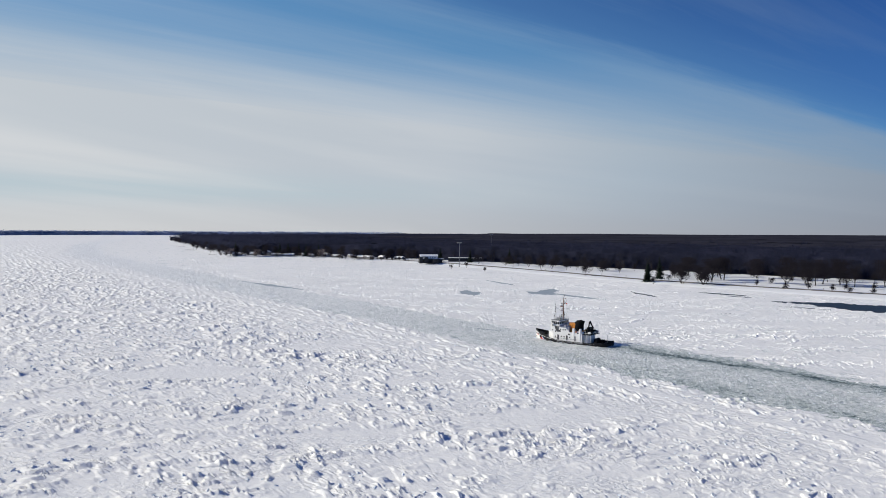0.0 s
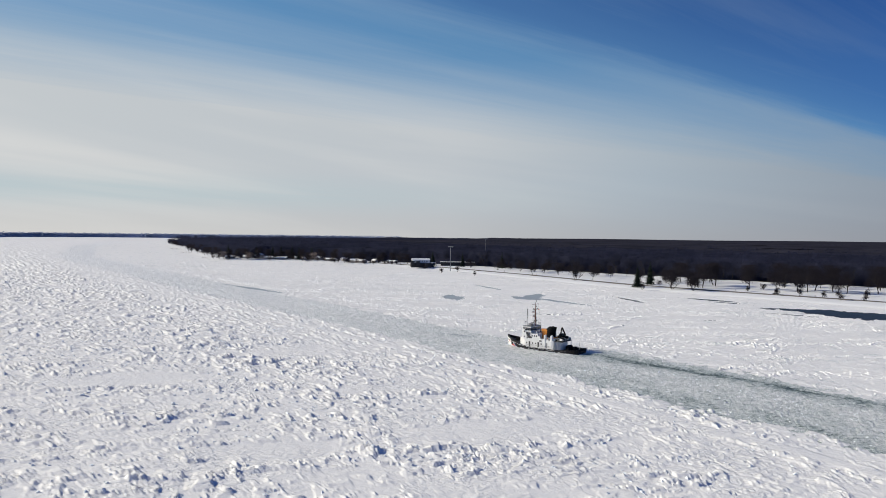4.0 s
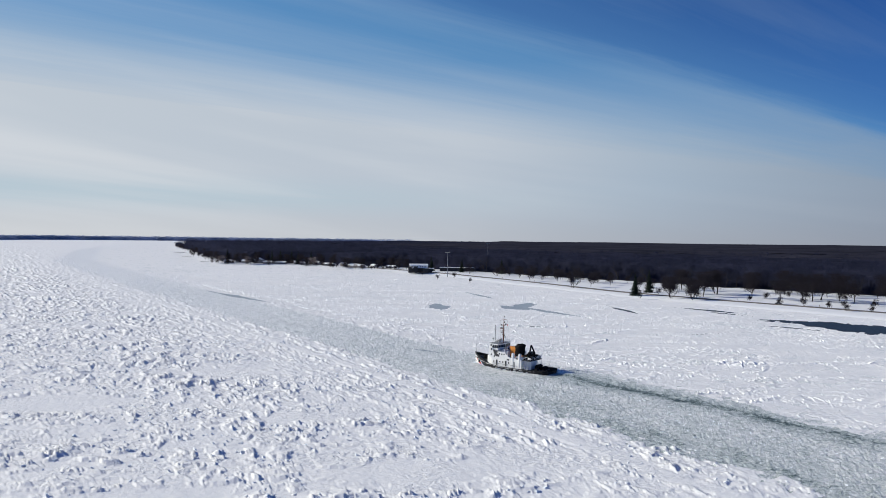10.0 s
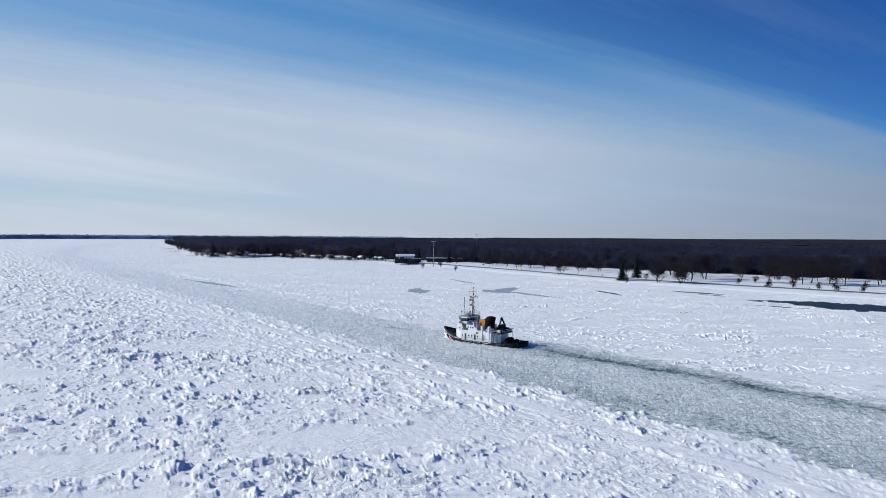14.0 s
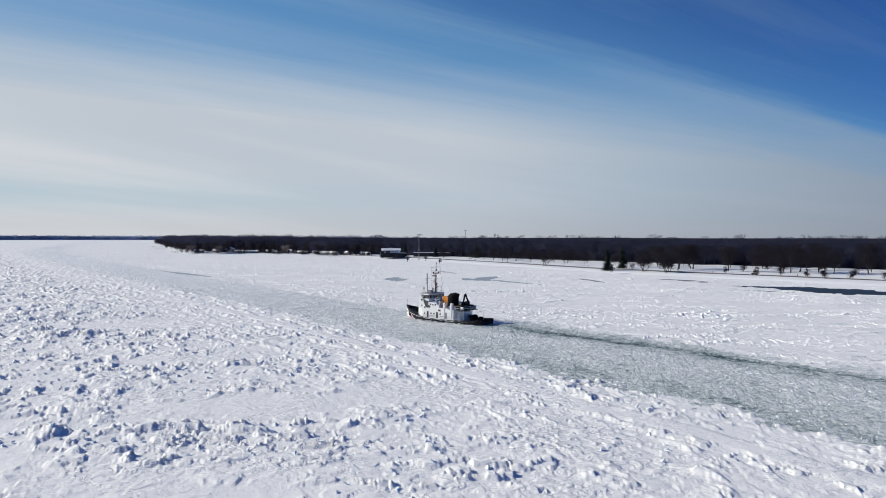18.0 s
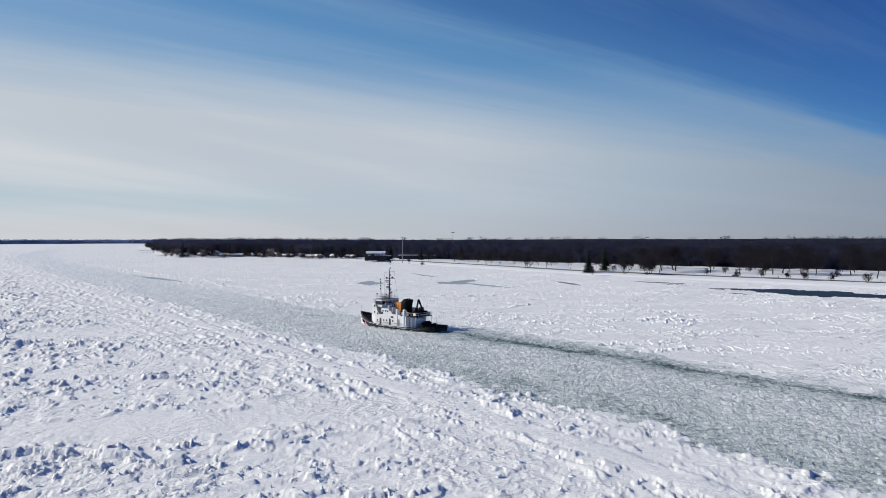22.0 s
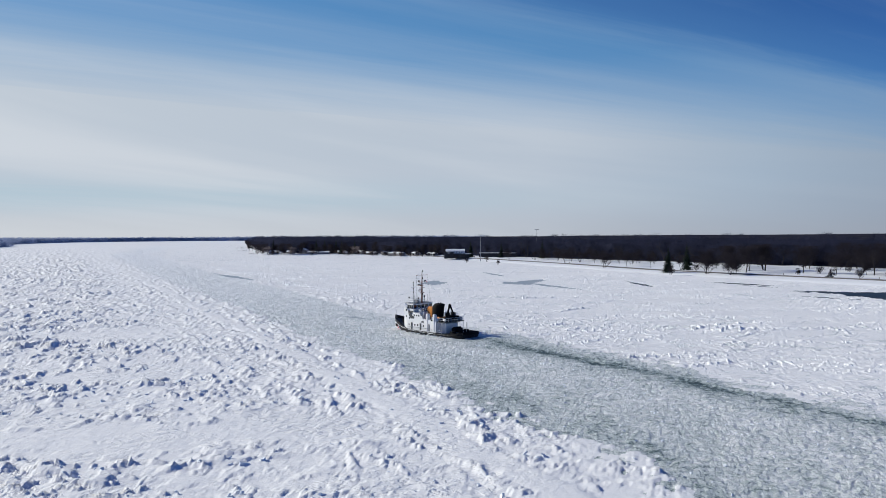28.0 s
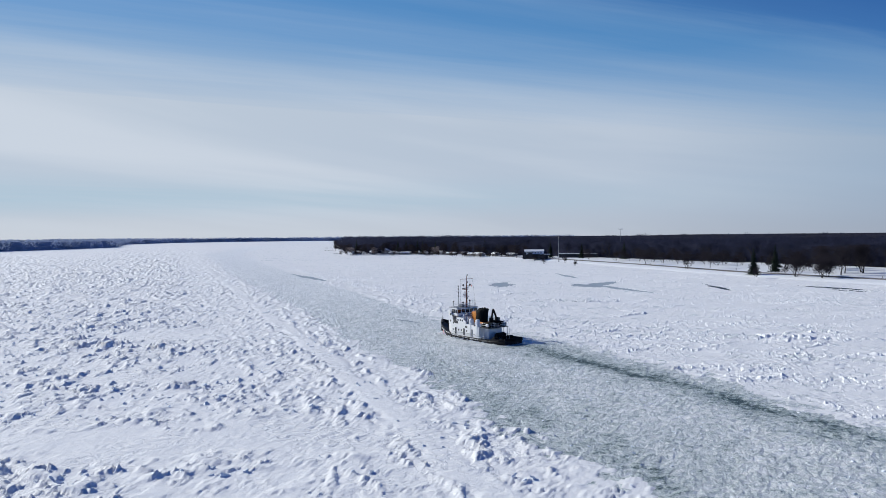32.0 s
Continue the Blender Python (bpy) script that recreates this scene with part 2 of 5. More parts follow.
def value_noise(x, y, salt):
    ix, iy = np.floor(x), np.floor(y)
    fx, fy = x - ix, y - iy
    fx, fy = fx * fx * (3 - 2 * fx), fy * fy * (3 - 2 * fy)
    a, b = hashed(ix, iy, salt), hashed(ix + 1, iy, salt)
    c, d = hashed(ix, iy + 1, salt), hashed(ix + 1, iy + 1, salt)
    return (a + (b - a) * fx) * (1 - fy) + (c + (d - c) * fx) * fy


def fractal(x, y, salt, octaves=3):
    total, size, weight = 0.0, 1.0, 0.0
    for o in range(octaves):
        total = total + value_noise(x / size, y / size, salt + o * 17) * size
        weight += size
        size *= 0.5
    return total / weight


def slabs(x, y, salt, tilt, lift):
    """Height of a jumble of tilted blocks, one to a cell: each has its own level and lean."""
    ix, iy = np.floor(x), np.floor(y)
    best = np.full(x.shape, 9.0)
    height = np.zeros(x.shape)
    for dx in (-1, 0, 1):
        for dy in (-1, 0, 1):
            cx, cy = ix + dx, iy + dy
            px, py = cx + hashed(cx, cy, salt), cy + hashed(cx, cy, salt + 1)
            d = (px - x) ** 2 + (py - y) ** 2
            h = lift * hashed(cx, cy, salt + 2) + tilt * ((x - px) * (hashed(cx, cy, salt + 3) - 0.5) + (y - py) * (hashed(cx, cy, salt + 4) - 0.5))
            near = d < best
            best = np.where(near, d, best)
            height = np.where(near, h, height)
    return height


def smooth(a, b, x):
    t = np.clip((x - a) / (b - a), 0, 1)
    return t * t * (3 - 2 * t)


# ---- the river: one sheet of ice with the ship's channel ----
HEADING = -35.0                     # the channel's and the ship's course, degrees from the y axis
SHIP = (-4.1, 365.8)
CHANNEL_Y = [-400, 0, 200, 365, 720, 1250, 2000, 2760, 4600]
CHANNEL_X = [545, 265, 120, 2, -262, -640, -1010, -1280, -1250]


def channel_offset(x, y):
    """Metres to the right of the ship's track, and metres ahead of the ship."""
    xc = np.interp(y, CHANNEL_Y, CHANNEL_X)
    slope = (np.interp(y + 40, CHANNEL_Y, CHANNEL_X) - np.interp(y - 40, CHANNEL_Y, CHANNEL_X)) / 80
    off = (x - xc) / np.sqrt(1 + slope ** 2)
    ahead = (x - SHIP[0]) * math.sin(radians(HEADING)) + (y - SHIP[1]) * math.cos(radians(HEADING))
    return off, ahead


# Smooth snow pans: centre, half axes, turn in degrees.
PANS = [(-25, 254, 31, 12, 18), (-96, 352, 28, 9, 8), (-34, 206, 17, 7, 20), (-78, 232, 14, 6, 10), (120, 420, 40, 18, -35), (60, 500, 45, 16, -30),
        (-140, 300, 25, 9, 5), (150, 300, 40, 20, -35), (-60, 292, 16, 5, 15)]
# Low walls of piled slabs: from, to.
WALLS = [(-62, 232, -22, 240), (-18, 238, 8, 254), (-128, 338, -70, 344), (-100, 214, -70, 222), (-60, 198, -20, 196), (20, 485, 45, 494), (-5, 492, 18, 486), (-52, 284, -30, 288)]
# Refrozen leads and pools: centre, half axes, turn, kind of surface.
POOLS = [(-37, 588, 9, 24, 5, 3), (21, 606, 10, 22, -20, 3), (36, 565, 4.5, 34, 31, 3), (14, 590, 9, 18, 30, 3), (86, 587, 3, 26, 11, 4), (146, 592, 4.5, 26, 42, 4), (150, 572, 3, 16, 40, 4),
         (200, 502, 23, 50, 44, 4), (186, 522, 11, 40, 52, 4), (172, 524, 4, 22, 55, 4), (160, 500, 2.5, 18, 50, 4), (-38, 403, 1.5, 11, 54, 3),
         (-8, 690, 3, 30, 20, 3), (-190, 640, 4, 60, 40, 3), (-420, 1500, 8, 60, 40, 3), (20, 489, 2.2, 16, -80, 4), (100, 470, 1.5, 10, -70, 4)]


def inside(x, y, cx, cy, a, b, turn):
    c, s = math.cos(radians(turn)), math.sin(radians(turn))
    dx, dy = x - cx, y - cy
    return np.sqrt(((dx * c + dy * s) / a) ** 2 + ((-dx * s + dy * c) / b) ** 2)


# The wind's way along the river, and the side of a block that lies away from the sun.
WIND = (math.sin(radians(-24.0)), math.cos(radians(-24.0)))
LEE = (-math.sin(radians(SUN_AZIMUTH)), -math.cos(radians(SUN_AZIMUTH)))


def broken_ice(x, y, rough, dense, far_side):
    """Height of the slabs piled on the sheet: flat-topped plates with steep edges, smaller blocks on and between them, and low ridges."""
    jx = x + 2.4 * (value_noise(x / 3, y / 3, 8) - 0.5)
    jy = y + 2.4 * (value_noise(x / 3 + 40, y / 3, 9) - 0.5)
    wx, wy = jx * WIND[1] - jy * WIND[0], jx * WIND[0] + jy * WIND[1]
    turn = smooth(0.42, 0.58, value_noise(x / 34 + 5, y / 34, 19)) * (1 - 0.7 * far_side)
    broad = fractal(jx / 7.0, jy / 2.6, 101, 4) * (1 - turn) + fractal(wx / 2.4, wy / 7.0, 102, 4) * turn
    short = fractal(jx / 2.5, jy / 1.15, 103, 3)
    plates = smooth(0.495, 0.53, broad)
    blocks = smooth(0.515, 0.555, short)
    pile = smooth(0.55, 0.66, broad)
    level = 0.5 + 0.9 * slabs(jx / 3.1, jy / 2.0, 21, 0.8, 0.8)
    h = rough * ((0.13 + 0.13 * dense) * plates * level + (0.18 + 0.09 * dense) * blocks * (0.35 + 0.65 * plates) + 0.17 * pile * blocks)
    # beyond the channel the ice lies in countless small upright chips, thicker in some bands
    thick = 0.30 + 1.10 * smooth(0.42, 0.60, fractal(x / 40 + 2, y / 11, 111, 4))
    upright = smooth(0.53, 0.57, fractal(jx / 1.25, jy / 2.2, 113, 3)) * (0.3 + 0.9 * value_noise(x / 2.4, y / 4.0, 115))
    h = (h + 0.03 * blocks) * (1 - 0.60 * far_side) + far_side * 0.15 * thick * upright
    # ridges where floes have met
    seam = np.exp(-((fractal(x / 55 + 7, y / 26, 61, 3) - 0.5) / 0.013) ** 2) * smooth(0.42, 0.62, value_noise(x / 26, y / 18, 67))
    for x0, y0, x1, y1 in WALLS:
        along = np.clip(((x - x0) * (x1 - x0) + (y - y0) * (y1 - y0)) / ((x1 - x0) ** 2 + (y1 - y0) ** 2), 0, 1)
        away = np.hypot(x - x0 - along * (x1 - x0), y - y0 - along * (y1 - y0) + 6 * (fractal(x / 14, y / 14, 5, 3) - 0.5))
        seam = seam + np.exp(-(away / 1.5) ** 2)
    h = h + np.minimum(seam, 1.0) * (0.08 + 0.38 * smooth(0.45, 0.56, short) * level + 0.16 * plates)
    return h


def river_surface(x, y):
    """Height of the ice and the kind of surface (0 snow, 1 channel, 2 snowed-over brash, 3 grey ice, 4 open water), and the wetness of the channel's ice."""
    off, ahead = channel_offset(x, y)
    warp = (fractal(x / 14, y / 14, 5, 3) - 0.5)
    fine = (fractal(x / 3, y / 3, 8, 2) - 0.5)
    # level of jumble: most of the sheet is broken, with smooth pans and lanes between
    drift = fractal(x / 42 + 3.1, y / 26 + 1.7, 11, 4)
    rubble = smooth(0.28, 0.45, drift + 0.10 * smooth(20, -160, x + 0.2 * y - 40))
    for cx, cy, a, b, turn in PANS:
        rubble = rubble * smooth(0.75, 1.15, inside(x, y, cx, cy, a, b, turn) + 0.9 * warp)
    c, s = math.cos(radians(HEADING)), math.sin(radians(HEADING))
    qx, qy = x * c - y * s, x * s + y * c
    chips = smooth(0.52, 0.61, fractal(x / 1.2, y / 0.65, 103, 3))
    far_side = smooth(15, 40, off)
    dense = smooth(-50, -85, off)
    # wind-packed drifts between the broken ice, drawn out along the wind
    wx, wy = x * WIND[1] - y * WIND[0], x * WIND[0] + y * WIND[1]
    swell = 0.16 * (fractal(wx / 3.4 + fine, wy / 11, 57, 3) - 0.5) + 0.30 * (drift - 0.5)
    rough = rubble * (0.55 + 0.45 * smooth(0.40, 0.58, fractal(x / 13 + 9, y / 7, 51, 3))) * (1 + 0.35 * smooth(120, 420, np.hypot(x, y - 100)) + 0.9 * dense * smooth(260, 800, np.hypot(x, y - 100)))
    # piled slabs stand steep on their lee, with snow blown smooth against the sunny side
    jumble = broken_ice(x, y, rough, dense, far_side)
    lean = 1.1 * np.minimum(jumble, 0.8)
    jumble = broken_ice(x - LEE[0] * lean, y - LEE[1] * lean, rough, dense, far_side)
    height = swell + jumble
    # long drifts and strings of blocks beside the channel
    beside = smooth(-92, -58, off) * (1 - smooth(-40, -36, off))
    lane_gap = np.abs(off + 52 + 5 * warp)
    lane = 1 - smooth(1.6, 3.2, lane_gap)
    strings = smooth(0.50, 0.60, fractal(qx / 1.7 + 1.2 * fine, qy / 7.5, 71, 3)) * smooth(0.36, 0.56, fractal(qx / 6, qy / 22, 72, 2))
    crumble = smooth(0.53, 0.58, fractal(qx / 1.3 + fine, qy / 2.4, 74, 3))
    height = height * (1 - 0.55 * beside) * (1 - 0.8 * lane) + beside * (1 - lane) * (0.22 * strings + 0.28 * crumble * (0.35 + 0.65 * strings) + 0.26 * crumble * np.exp(-((lane_gap - 4.6) / 1.6) ** 2) * smooth(0.42, 0.6, fractal(qx / 5, qy / 9, 77, 2))) + 0.26 * lane
    pits = np.where(off > 17, fractal(x / 3.4, y / 1.9, 78, 3) + 0.35 * (fractal(x / 45 + 3, y / 16, 76, 3) - 0.5), 1)
    # the channel
    left = -38 + 10 * warp + 9 * fine + 4 * (fractal(x / 1.1, y / 1.4, 12, 2) - 0.5)
    right = np.where(ahead < 6, 18 + 9 * warp + 15 * fine, 2 + 6 * warp + 9 * fine + 0.02 * np.clip(ahead, 0, 900))
    in_channel = (off > left) & (off < right)
    ramp_in = smooth(0, 4, off - left) * smooth(0, 4, right - off)
    pebbles = 0.13 * slabs(x / 0.9, y / 0.7, 81, 1.4, 1.0) + 0.05 * slabs(x / 0.45, y / 0.4, 83, 1.2, 1.0) + 0.30 * (fractal(qx / 4, qy / 16, 87, 3) - 0.5)
    berm = 0.10 * np.exp(-((off - left + 1.5) / 1.6) ** 2) * (0.3 + chips) * smooth(0.35, 0.6, fractal(qx / 5, qy / 9, 91, 2))
    height = np.where(in_channel, pebbles * ramp_in - 0.08 * ramp_in, height + berm)
    kind = np.where(in_channel, 1, 0)
    kind = np.where(in_channel, kind, np.where(pits < 0.295, 2, kind))
    # how wet the broken ice lies: drier ahead of the ship and in rafts, wettest in her wake and along the old edge astern
    behind = -18.0 - ahead
    wake_mid = 2.0 + np.clip(behind, 0, 60) * 0.10 + np.clip(behind - 60, 0, 200) * 0.03 + 9 * warp
    gap = np.abs(off - wake_mid)
    fade = 0.55 + 0.45 * np.exp(-np.maximum(behind, 0) / 110)
    started = smooth(-4, 2, behind)
    wet = 0.33 + 0.09 * started - 0.16 * smooth(0, 250, ahead) - 0.16 * smooth(250, 900, ahead) - 0.10 * smooth(10, 16, off)
    wet = wet + started * fade * (0.30 * np.exp(-(gap / 7.0) ** 2) + 0.26 * np.exp(-(gap / 2.4) ** 2) * (0.4 + 1.1 * value_noise(qy / 14, qy * 0, 97)))
    wet = wet + 0.20 * np.exp(-((off - left - 4) / 5.5) ** 2) * smooth(-20, -90, ahead) * (0.4 + 0.9 * value_noise(qy / 25, qy * 0, 98))
    wet = wet - 0.10 * np.exp(-((off - wake_mid + 17) / 7.0) ** 2) * started
    height = np.where(in_channel, height - 0.16 * np.clip(wet - 0.55, 0, 0.5), height)
    for cx, cy, a, b, turn, sort in POOLS:
        c1, s1 = math.cos(radians(turn)), math.sin(radians(turn))
        r = np.abs((x - cx) * c1 + (y - cy) * s1) / a + np.abs((y - cy) * c1 - (x - cx) * s1) ** 1.5 / b ** 1.5 + 1.0 * warp + 0.5 * fine
        height = np.where(r < 1.0, -0.12, height)
        kind = np.where(r < 1.0, sort, kind)
    return height, kind, wet


def sheet(name, verts, faces, materials, index=None, shade=True, parent=None):
    """A mesh object from arrays of corners and of four-cornered or three-cornered faces."""
    mesh = bpy.data.meshes.new(name)
    verts, faces = np.asarray(verts, np.float32), np.asarray(faces, np.int32)
    size = faces.shape[1]
    mesh.vertices.add(len(verts))
    mesh.vertices.foreach_set("co", verts.ravel())
    mesh.loops.add(faces.size)
    mesh.loops.foreach_set("vertex_index", faces.ravel())
    mesh.polygons.add(len(faces))
    mesh.polygons.foreach_set("loop_start", np.arange(0, faces.size, size, dtype=np.int32))
    if index is not None:
        mesh.polygons.foreach_set("material_index", np.asarray(index, np.int32))
    mesh.polygons.foreach_set("use_smooth", np.full(len(faces), shade, dtype=bool))
    for m in materials:
        mesh.materials.append(m)
    mesh.update(calc_edges=True)
    ob = new(name, mesh)
    if parent:
        ob.parent = parent
    return ob


def build_river():
    centre = (0.0, 100.0)
    fine = np.radians(np.linspace(-60, 38, 1460))
    coarse = np.radians(np.linspace(38, 300, 60)[1:-1])
    turn = np.concatenate([fine, coarse])
    reach = np.concatenate([[0.05, 25, 50, 70], np.geomspace(84, 900, 560), np.geomspace(905, 4900, 110)])
    a, r = np.meshgrid(turn, reach)
    x, y = centre[0] + r * np.sin(a), centre[1] + r * np.cos(a)
    height, kind, wet = river_surface(x.ravel(), y.ravel())
    aside = np.abs(np.degrees(a) + 11) > 49.2
    height = height * (1 - 0.6 * smooth(1000, 2500, r.ravel())) * np.where(aside.ravel(), 0.0, smooth(84, 104, r.ravel()))
    n, m = len(turn), len(reach)
    i, j = np.meshgrid(np.arange(n), np.arange(m - 1))
    i, j = i.ravel(), j.ravel()
    quads = np.stack([j * n + i, j * n + (i + 1) % n, (j + 1) * n + (i + 1) % n, (j + 1) * n + i], 1)[:, ::-1]
    pick = kind[quads[:, 0]]
    offset, _ = channel_offset(x.ravel(), y.ravel())
    near_smooth = (pick == 1) | (offset < 18)[quads[:, 0]]
    ob = sheet("ground", np.stack([x.ravel(), y.ravel(), height], 1), quads, [SNOW, CHANNEL_ICE, LIGHT_BRASH, GREY_ICE, OPEN_WATER], pick, shade=(pick < 2) & near_smooth)
    ob.data.attributes.new("wetness", "FLOAT", "POINT").data.foreach_set("value", wet.astype(np.float32))
    return ob


river = tagged(build_river(), "frozen river with snow-covered rubble ice, smooth pans and a broken ship channel", "frozen river", kind="structure")

# ---- the banks ----
# Shoreline, from near on the right to the far point and round it.
SHORE = [(760, -250), (560, 60), (420, 300), (335, 420), (285, 490), (215, 575), (115, 690), (32, 830), (-52, 985), (-128, 1075), (-200, 1122), (-264, 1188),
         (-335, 1202), (-410, 1215), (-520, 1450), (-720, 1900), (-1000, 2480), (-985, 2620), (-760, 3200), (-500, 3900), (-420, 4800)]
FAR_SHORE = [(-2200, -700), (-1700, 300), (-1420, 1000), (-1330, 1400), (-1390, 1700), (-1500, 2060), (-1800, 2400), (-2150, 2900), (-2350, 3500), (-2350, 3900), (-2100, 4250), (-1500, 4480), (-700, 4600), (-300, 4700)]


def resample(points, step):
    pts = np.array(points, float)
    length = np.concatenate([[0], np.cumsum(np.hypot(*np.diff(pts, axis=0).T))])
    s = np.arange(0, length[-1], step)
    line = np.stack([np.interp(s, length, pts[:, 0]), np.interp(s, length, pts[:, 1])], 1)
    pad = np.concatenate([line[:1]] * 3 + [line] + [line[-1:]] * 3)
    return sum(pad[i:i + len(line)] for i in range(7)) / 7


def bank(name, points, step, offsets, heights, right=True, bumps=0.25):
    """Snowy land beside a shoreline: a sheet that climbs from the ice and runs inland."""
    line = resample(points, step)
    t = np.gradient(line, axis=0)
    t /= np.hypot(*t.T)[:, None]
    side = np.stack([t[:, 1], -t[:, 0]], 1) * (1 if right else -1)
    wiggle = 5 * (fractal(np.arange(len(line)) * step / 25, np.zeros(len(line)), 3, 3) - 0.5)
    rows = []
    for o, h in zip(offsets, heights):
        p = line + side * (o + (wiggle[:, None] if o < 8 else 0))
        z = h + (bumps * (fractal(p[:, 0] / 18, p[:, 1] / 18, 15, 3) - 0.5) if h > 0.2 else 0)
        rows.append(np.column_stack([p, np.broadcast_to(z, len(p))]))
    v = np.concatenate(rows)
    n = len(line)
    i, j = np.meshgrid(np.arange(n - 1), np.arange(len(offsets) - 1))
    i, j = i.ravel(), j.ravel()
    quads = np.stack([j * n + i, j * n + i + 1, (j + 1) * n + i + 1, (j + 1) * n + i], 1)
    if right:
        quads = quads[:, ::-1]
    spot = v[quads].mean(1)
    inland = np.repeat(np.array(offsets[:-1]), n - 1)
    # the sheet turns from snow to near-black 16 m behind the woods' front
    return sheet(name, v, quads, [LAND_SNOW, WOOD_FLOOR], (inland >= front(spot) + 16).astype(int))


# Front of the woods, metres inland of the shoreline: a wide lawn at the park, close behind the houses farther on.
FRONT_Y = [-300, 300, 500, 700, 850, 1000, 1100, 1200, 1500, 5000]
FRONT_D = [160, 172, 194, 164, 126, 70, 60, 40, 26, 22]


def front(p):
    return np.interp(p[:, 1], FRONT_Y, FRONT_D)


east = tagged(bank("ground_bank", SHORE, 6.0, [-3, 0, 2, 6, 12, 18, 24, 32, 40, 50, 60, 70, 80, 95, 110, 125, 140, 155, 170, 185, 200, 225, 250, 400, 700, 1200, 2000, 3200, 12500],
                   [-0.5, 0.0, 0.6, 1.1, 1.3, 1.4, 1.5, 1.55, 1.6, 1.65, 1.7, 1.75, 1.8, 1.85, 1.9, 1.95, 2.0, 2.05, 2.1, 2.15, 2.2, 2.3, 2.5, 3, 3, 3, 3, 3, 3]), "snow-covered river bank and park lawn", "river bank", kind="structure")
west = tagged(bank("ground_far_bank", FAR_SHORE, 30.0, [-5, 0, 6, 30, 200, 900], [-0.5, 0.1, 1.0, 1.5, 2.0, 2.0], right=False), "snowy far bank of the frozen river", "river bank", kind="structure")

ROAD = [(640, 60), (470, 300), (395, 405), (316, 509), (241, 592), (178, 655), (118, 726), (52, 846), (-38, 992), (-112, 1085), (-160, 1130)]


def ribbon(name, points, width, z, mat):
    line = resample(points, 5.0)
    t = np.gradient(line, axis=0)
    t /= np.hypot(*t.T)[:, None]
    side = np.stack([t[:, 1], -t[:, 0]], 1)
    v = np.concatenate([np.column_stack([line + side * o, np.full(len(line), h)]) for o, h in ((-width / 2 - 1, z - 0.9), (-width / 2, z), (width / 2, z), (width / 2 + 1, z - 0.9))])
    n = len(line)
    i, j = np.meshgrid(np.arange(n - 1), np.arange(3))
    i, j = i.ravel(), j.ravel()
    return sheet(name, v, np.stack([j * n + i, j * n + i + 1, (j + 1) * n + i + 1, (j + 1) * n + i], 1)[:, ::-1], [mat])


tagged(ribbon("road", ROAD, 5.0, 1.95, ASPHALT), "cleared wet asphalt road along the river bank", "road", kind="structure")

# ---- woods ----


def wood_mesh(spots, heights, twigs, width, salt, foot=0.22, reach=1.0):
    """Corners and faces of many bare trees: a three-sided stem each and a crown of fine slivers."""
    rng = np.random.default_rng(salt)
    n = len(spots)
    base = np.column_stack([spots, np.full(n, 1.8)])
    h = heights[:, None]
    # stems
    ring = np.array([(1, 0), (-0.5, 0.87), (-0.5, -0.87)]) * 0.22
    feet = base[:, None, :] + np.concatenate([ring, np.zeros((3, 1))], 1)[None]
    tip = base + np.column_stack([np.zeros((n, 2)), heights * 0.8])
    sv = np.concatenate([feet, tip[:, None, :]], 1).reshape(-1, 3)
    k4 = np.arange(n)[:, None] * 4
    sf = np.concatenate([k4 + np.array([[0, 1, 3]]), k4 + np.array([[1, 2, 3]]), k4 + np.array([[2, 0, 3]])])
    # crowns
    total = n * twigs
    who = np.repeat(np.arange(n), twigs)
    up = rng.uniform(0, 1, total)
    level = foot + (0.98 - foot) * up
    spread = 0.30 * np.sqrt(np.clip(np.sin(np.pi * (0.12 + 0.83 * up)), 0, 1)) * np.sqrt(rng.uniform(0, 1, total))
    ang = rng.uniform(0, 2 * np.pi, total)
    hh = heights[who]
    centre = base[who] + np.column_stack([np.cos(ang) * spread * hh, np.sin(ang) * spread * hh, level * hh])
    lean = np.column_stack([np.cos(ang), np.sin(ang), rng.uniform(0.4, 1.8, total)]) + rng.normal(0, 0.35, (total, 3))
    lean /= np.linalg.norm(lean, axis=1)[:, None]
    length = hh * rng.uniform(0.04, 0.09, total) * reach
    cross = np.cross(lean, rng.normal(0, 1, (total, 3)))
    cross /= np.linalg.norm(cross, axis=1)[:, None] + 1e-6
    w = (width * rng.uniform(0.6, 1.4, total))[:, None]
    a, b, c = centre - cross * w, centre + cross * w, centre + lean * length[:, None] * 2
    tv = np.stack([a, b, c], 1).reshape(-1, 3)
    tf = np.arange(total * 3).reshape(-1, 3) + len(sv)
    return np.concatenate([sv, tv]), np.concatenate([sf, tf])


def scatter_inland(points, near, far, count, salt, start=0.0, end=1.0, right=True):
    """Spots between two distances inland of a shoreline, evenly by chance."""
    rng = np.random.default_rng(salt)
    line = resample(points, 4.0)
    line = line[int(len(line) * start):int(len(line) * end)]
    t = np.gradient(line, axis=0)
    t /= np.hypot(*t.T)[:, None] + 1e-9
    side = np.stack([t[:, 1], -t[:, 0]], 1) * (1 if right else -1)
    i = rng.integers(0, len(line), count)
    if callable(near):
        near = near(line[i])
    o = near + (far - near) * rng.uniform(0, 1, count) ** 1.2
    return line[i] + side[i] * o[:, None] + rng.normal(0, 2, (count, 2))


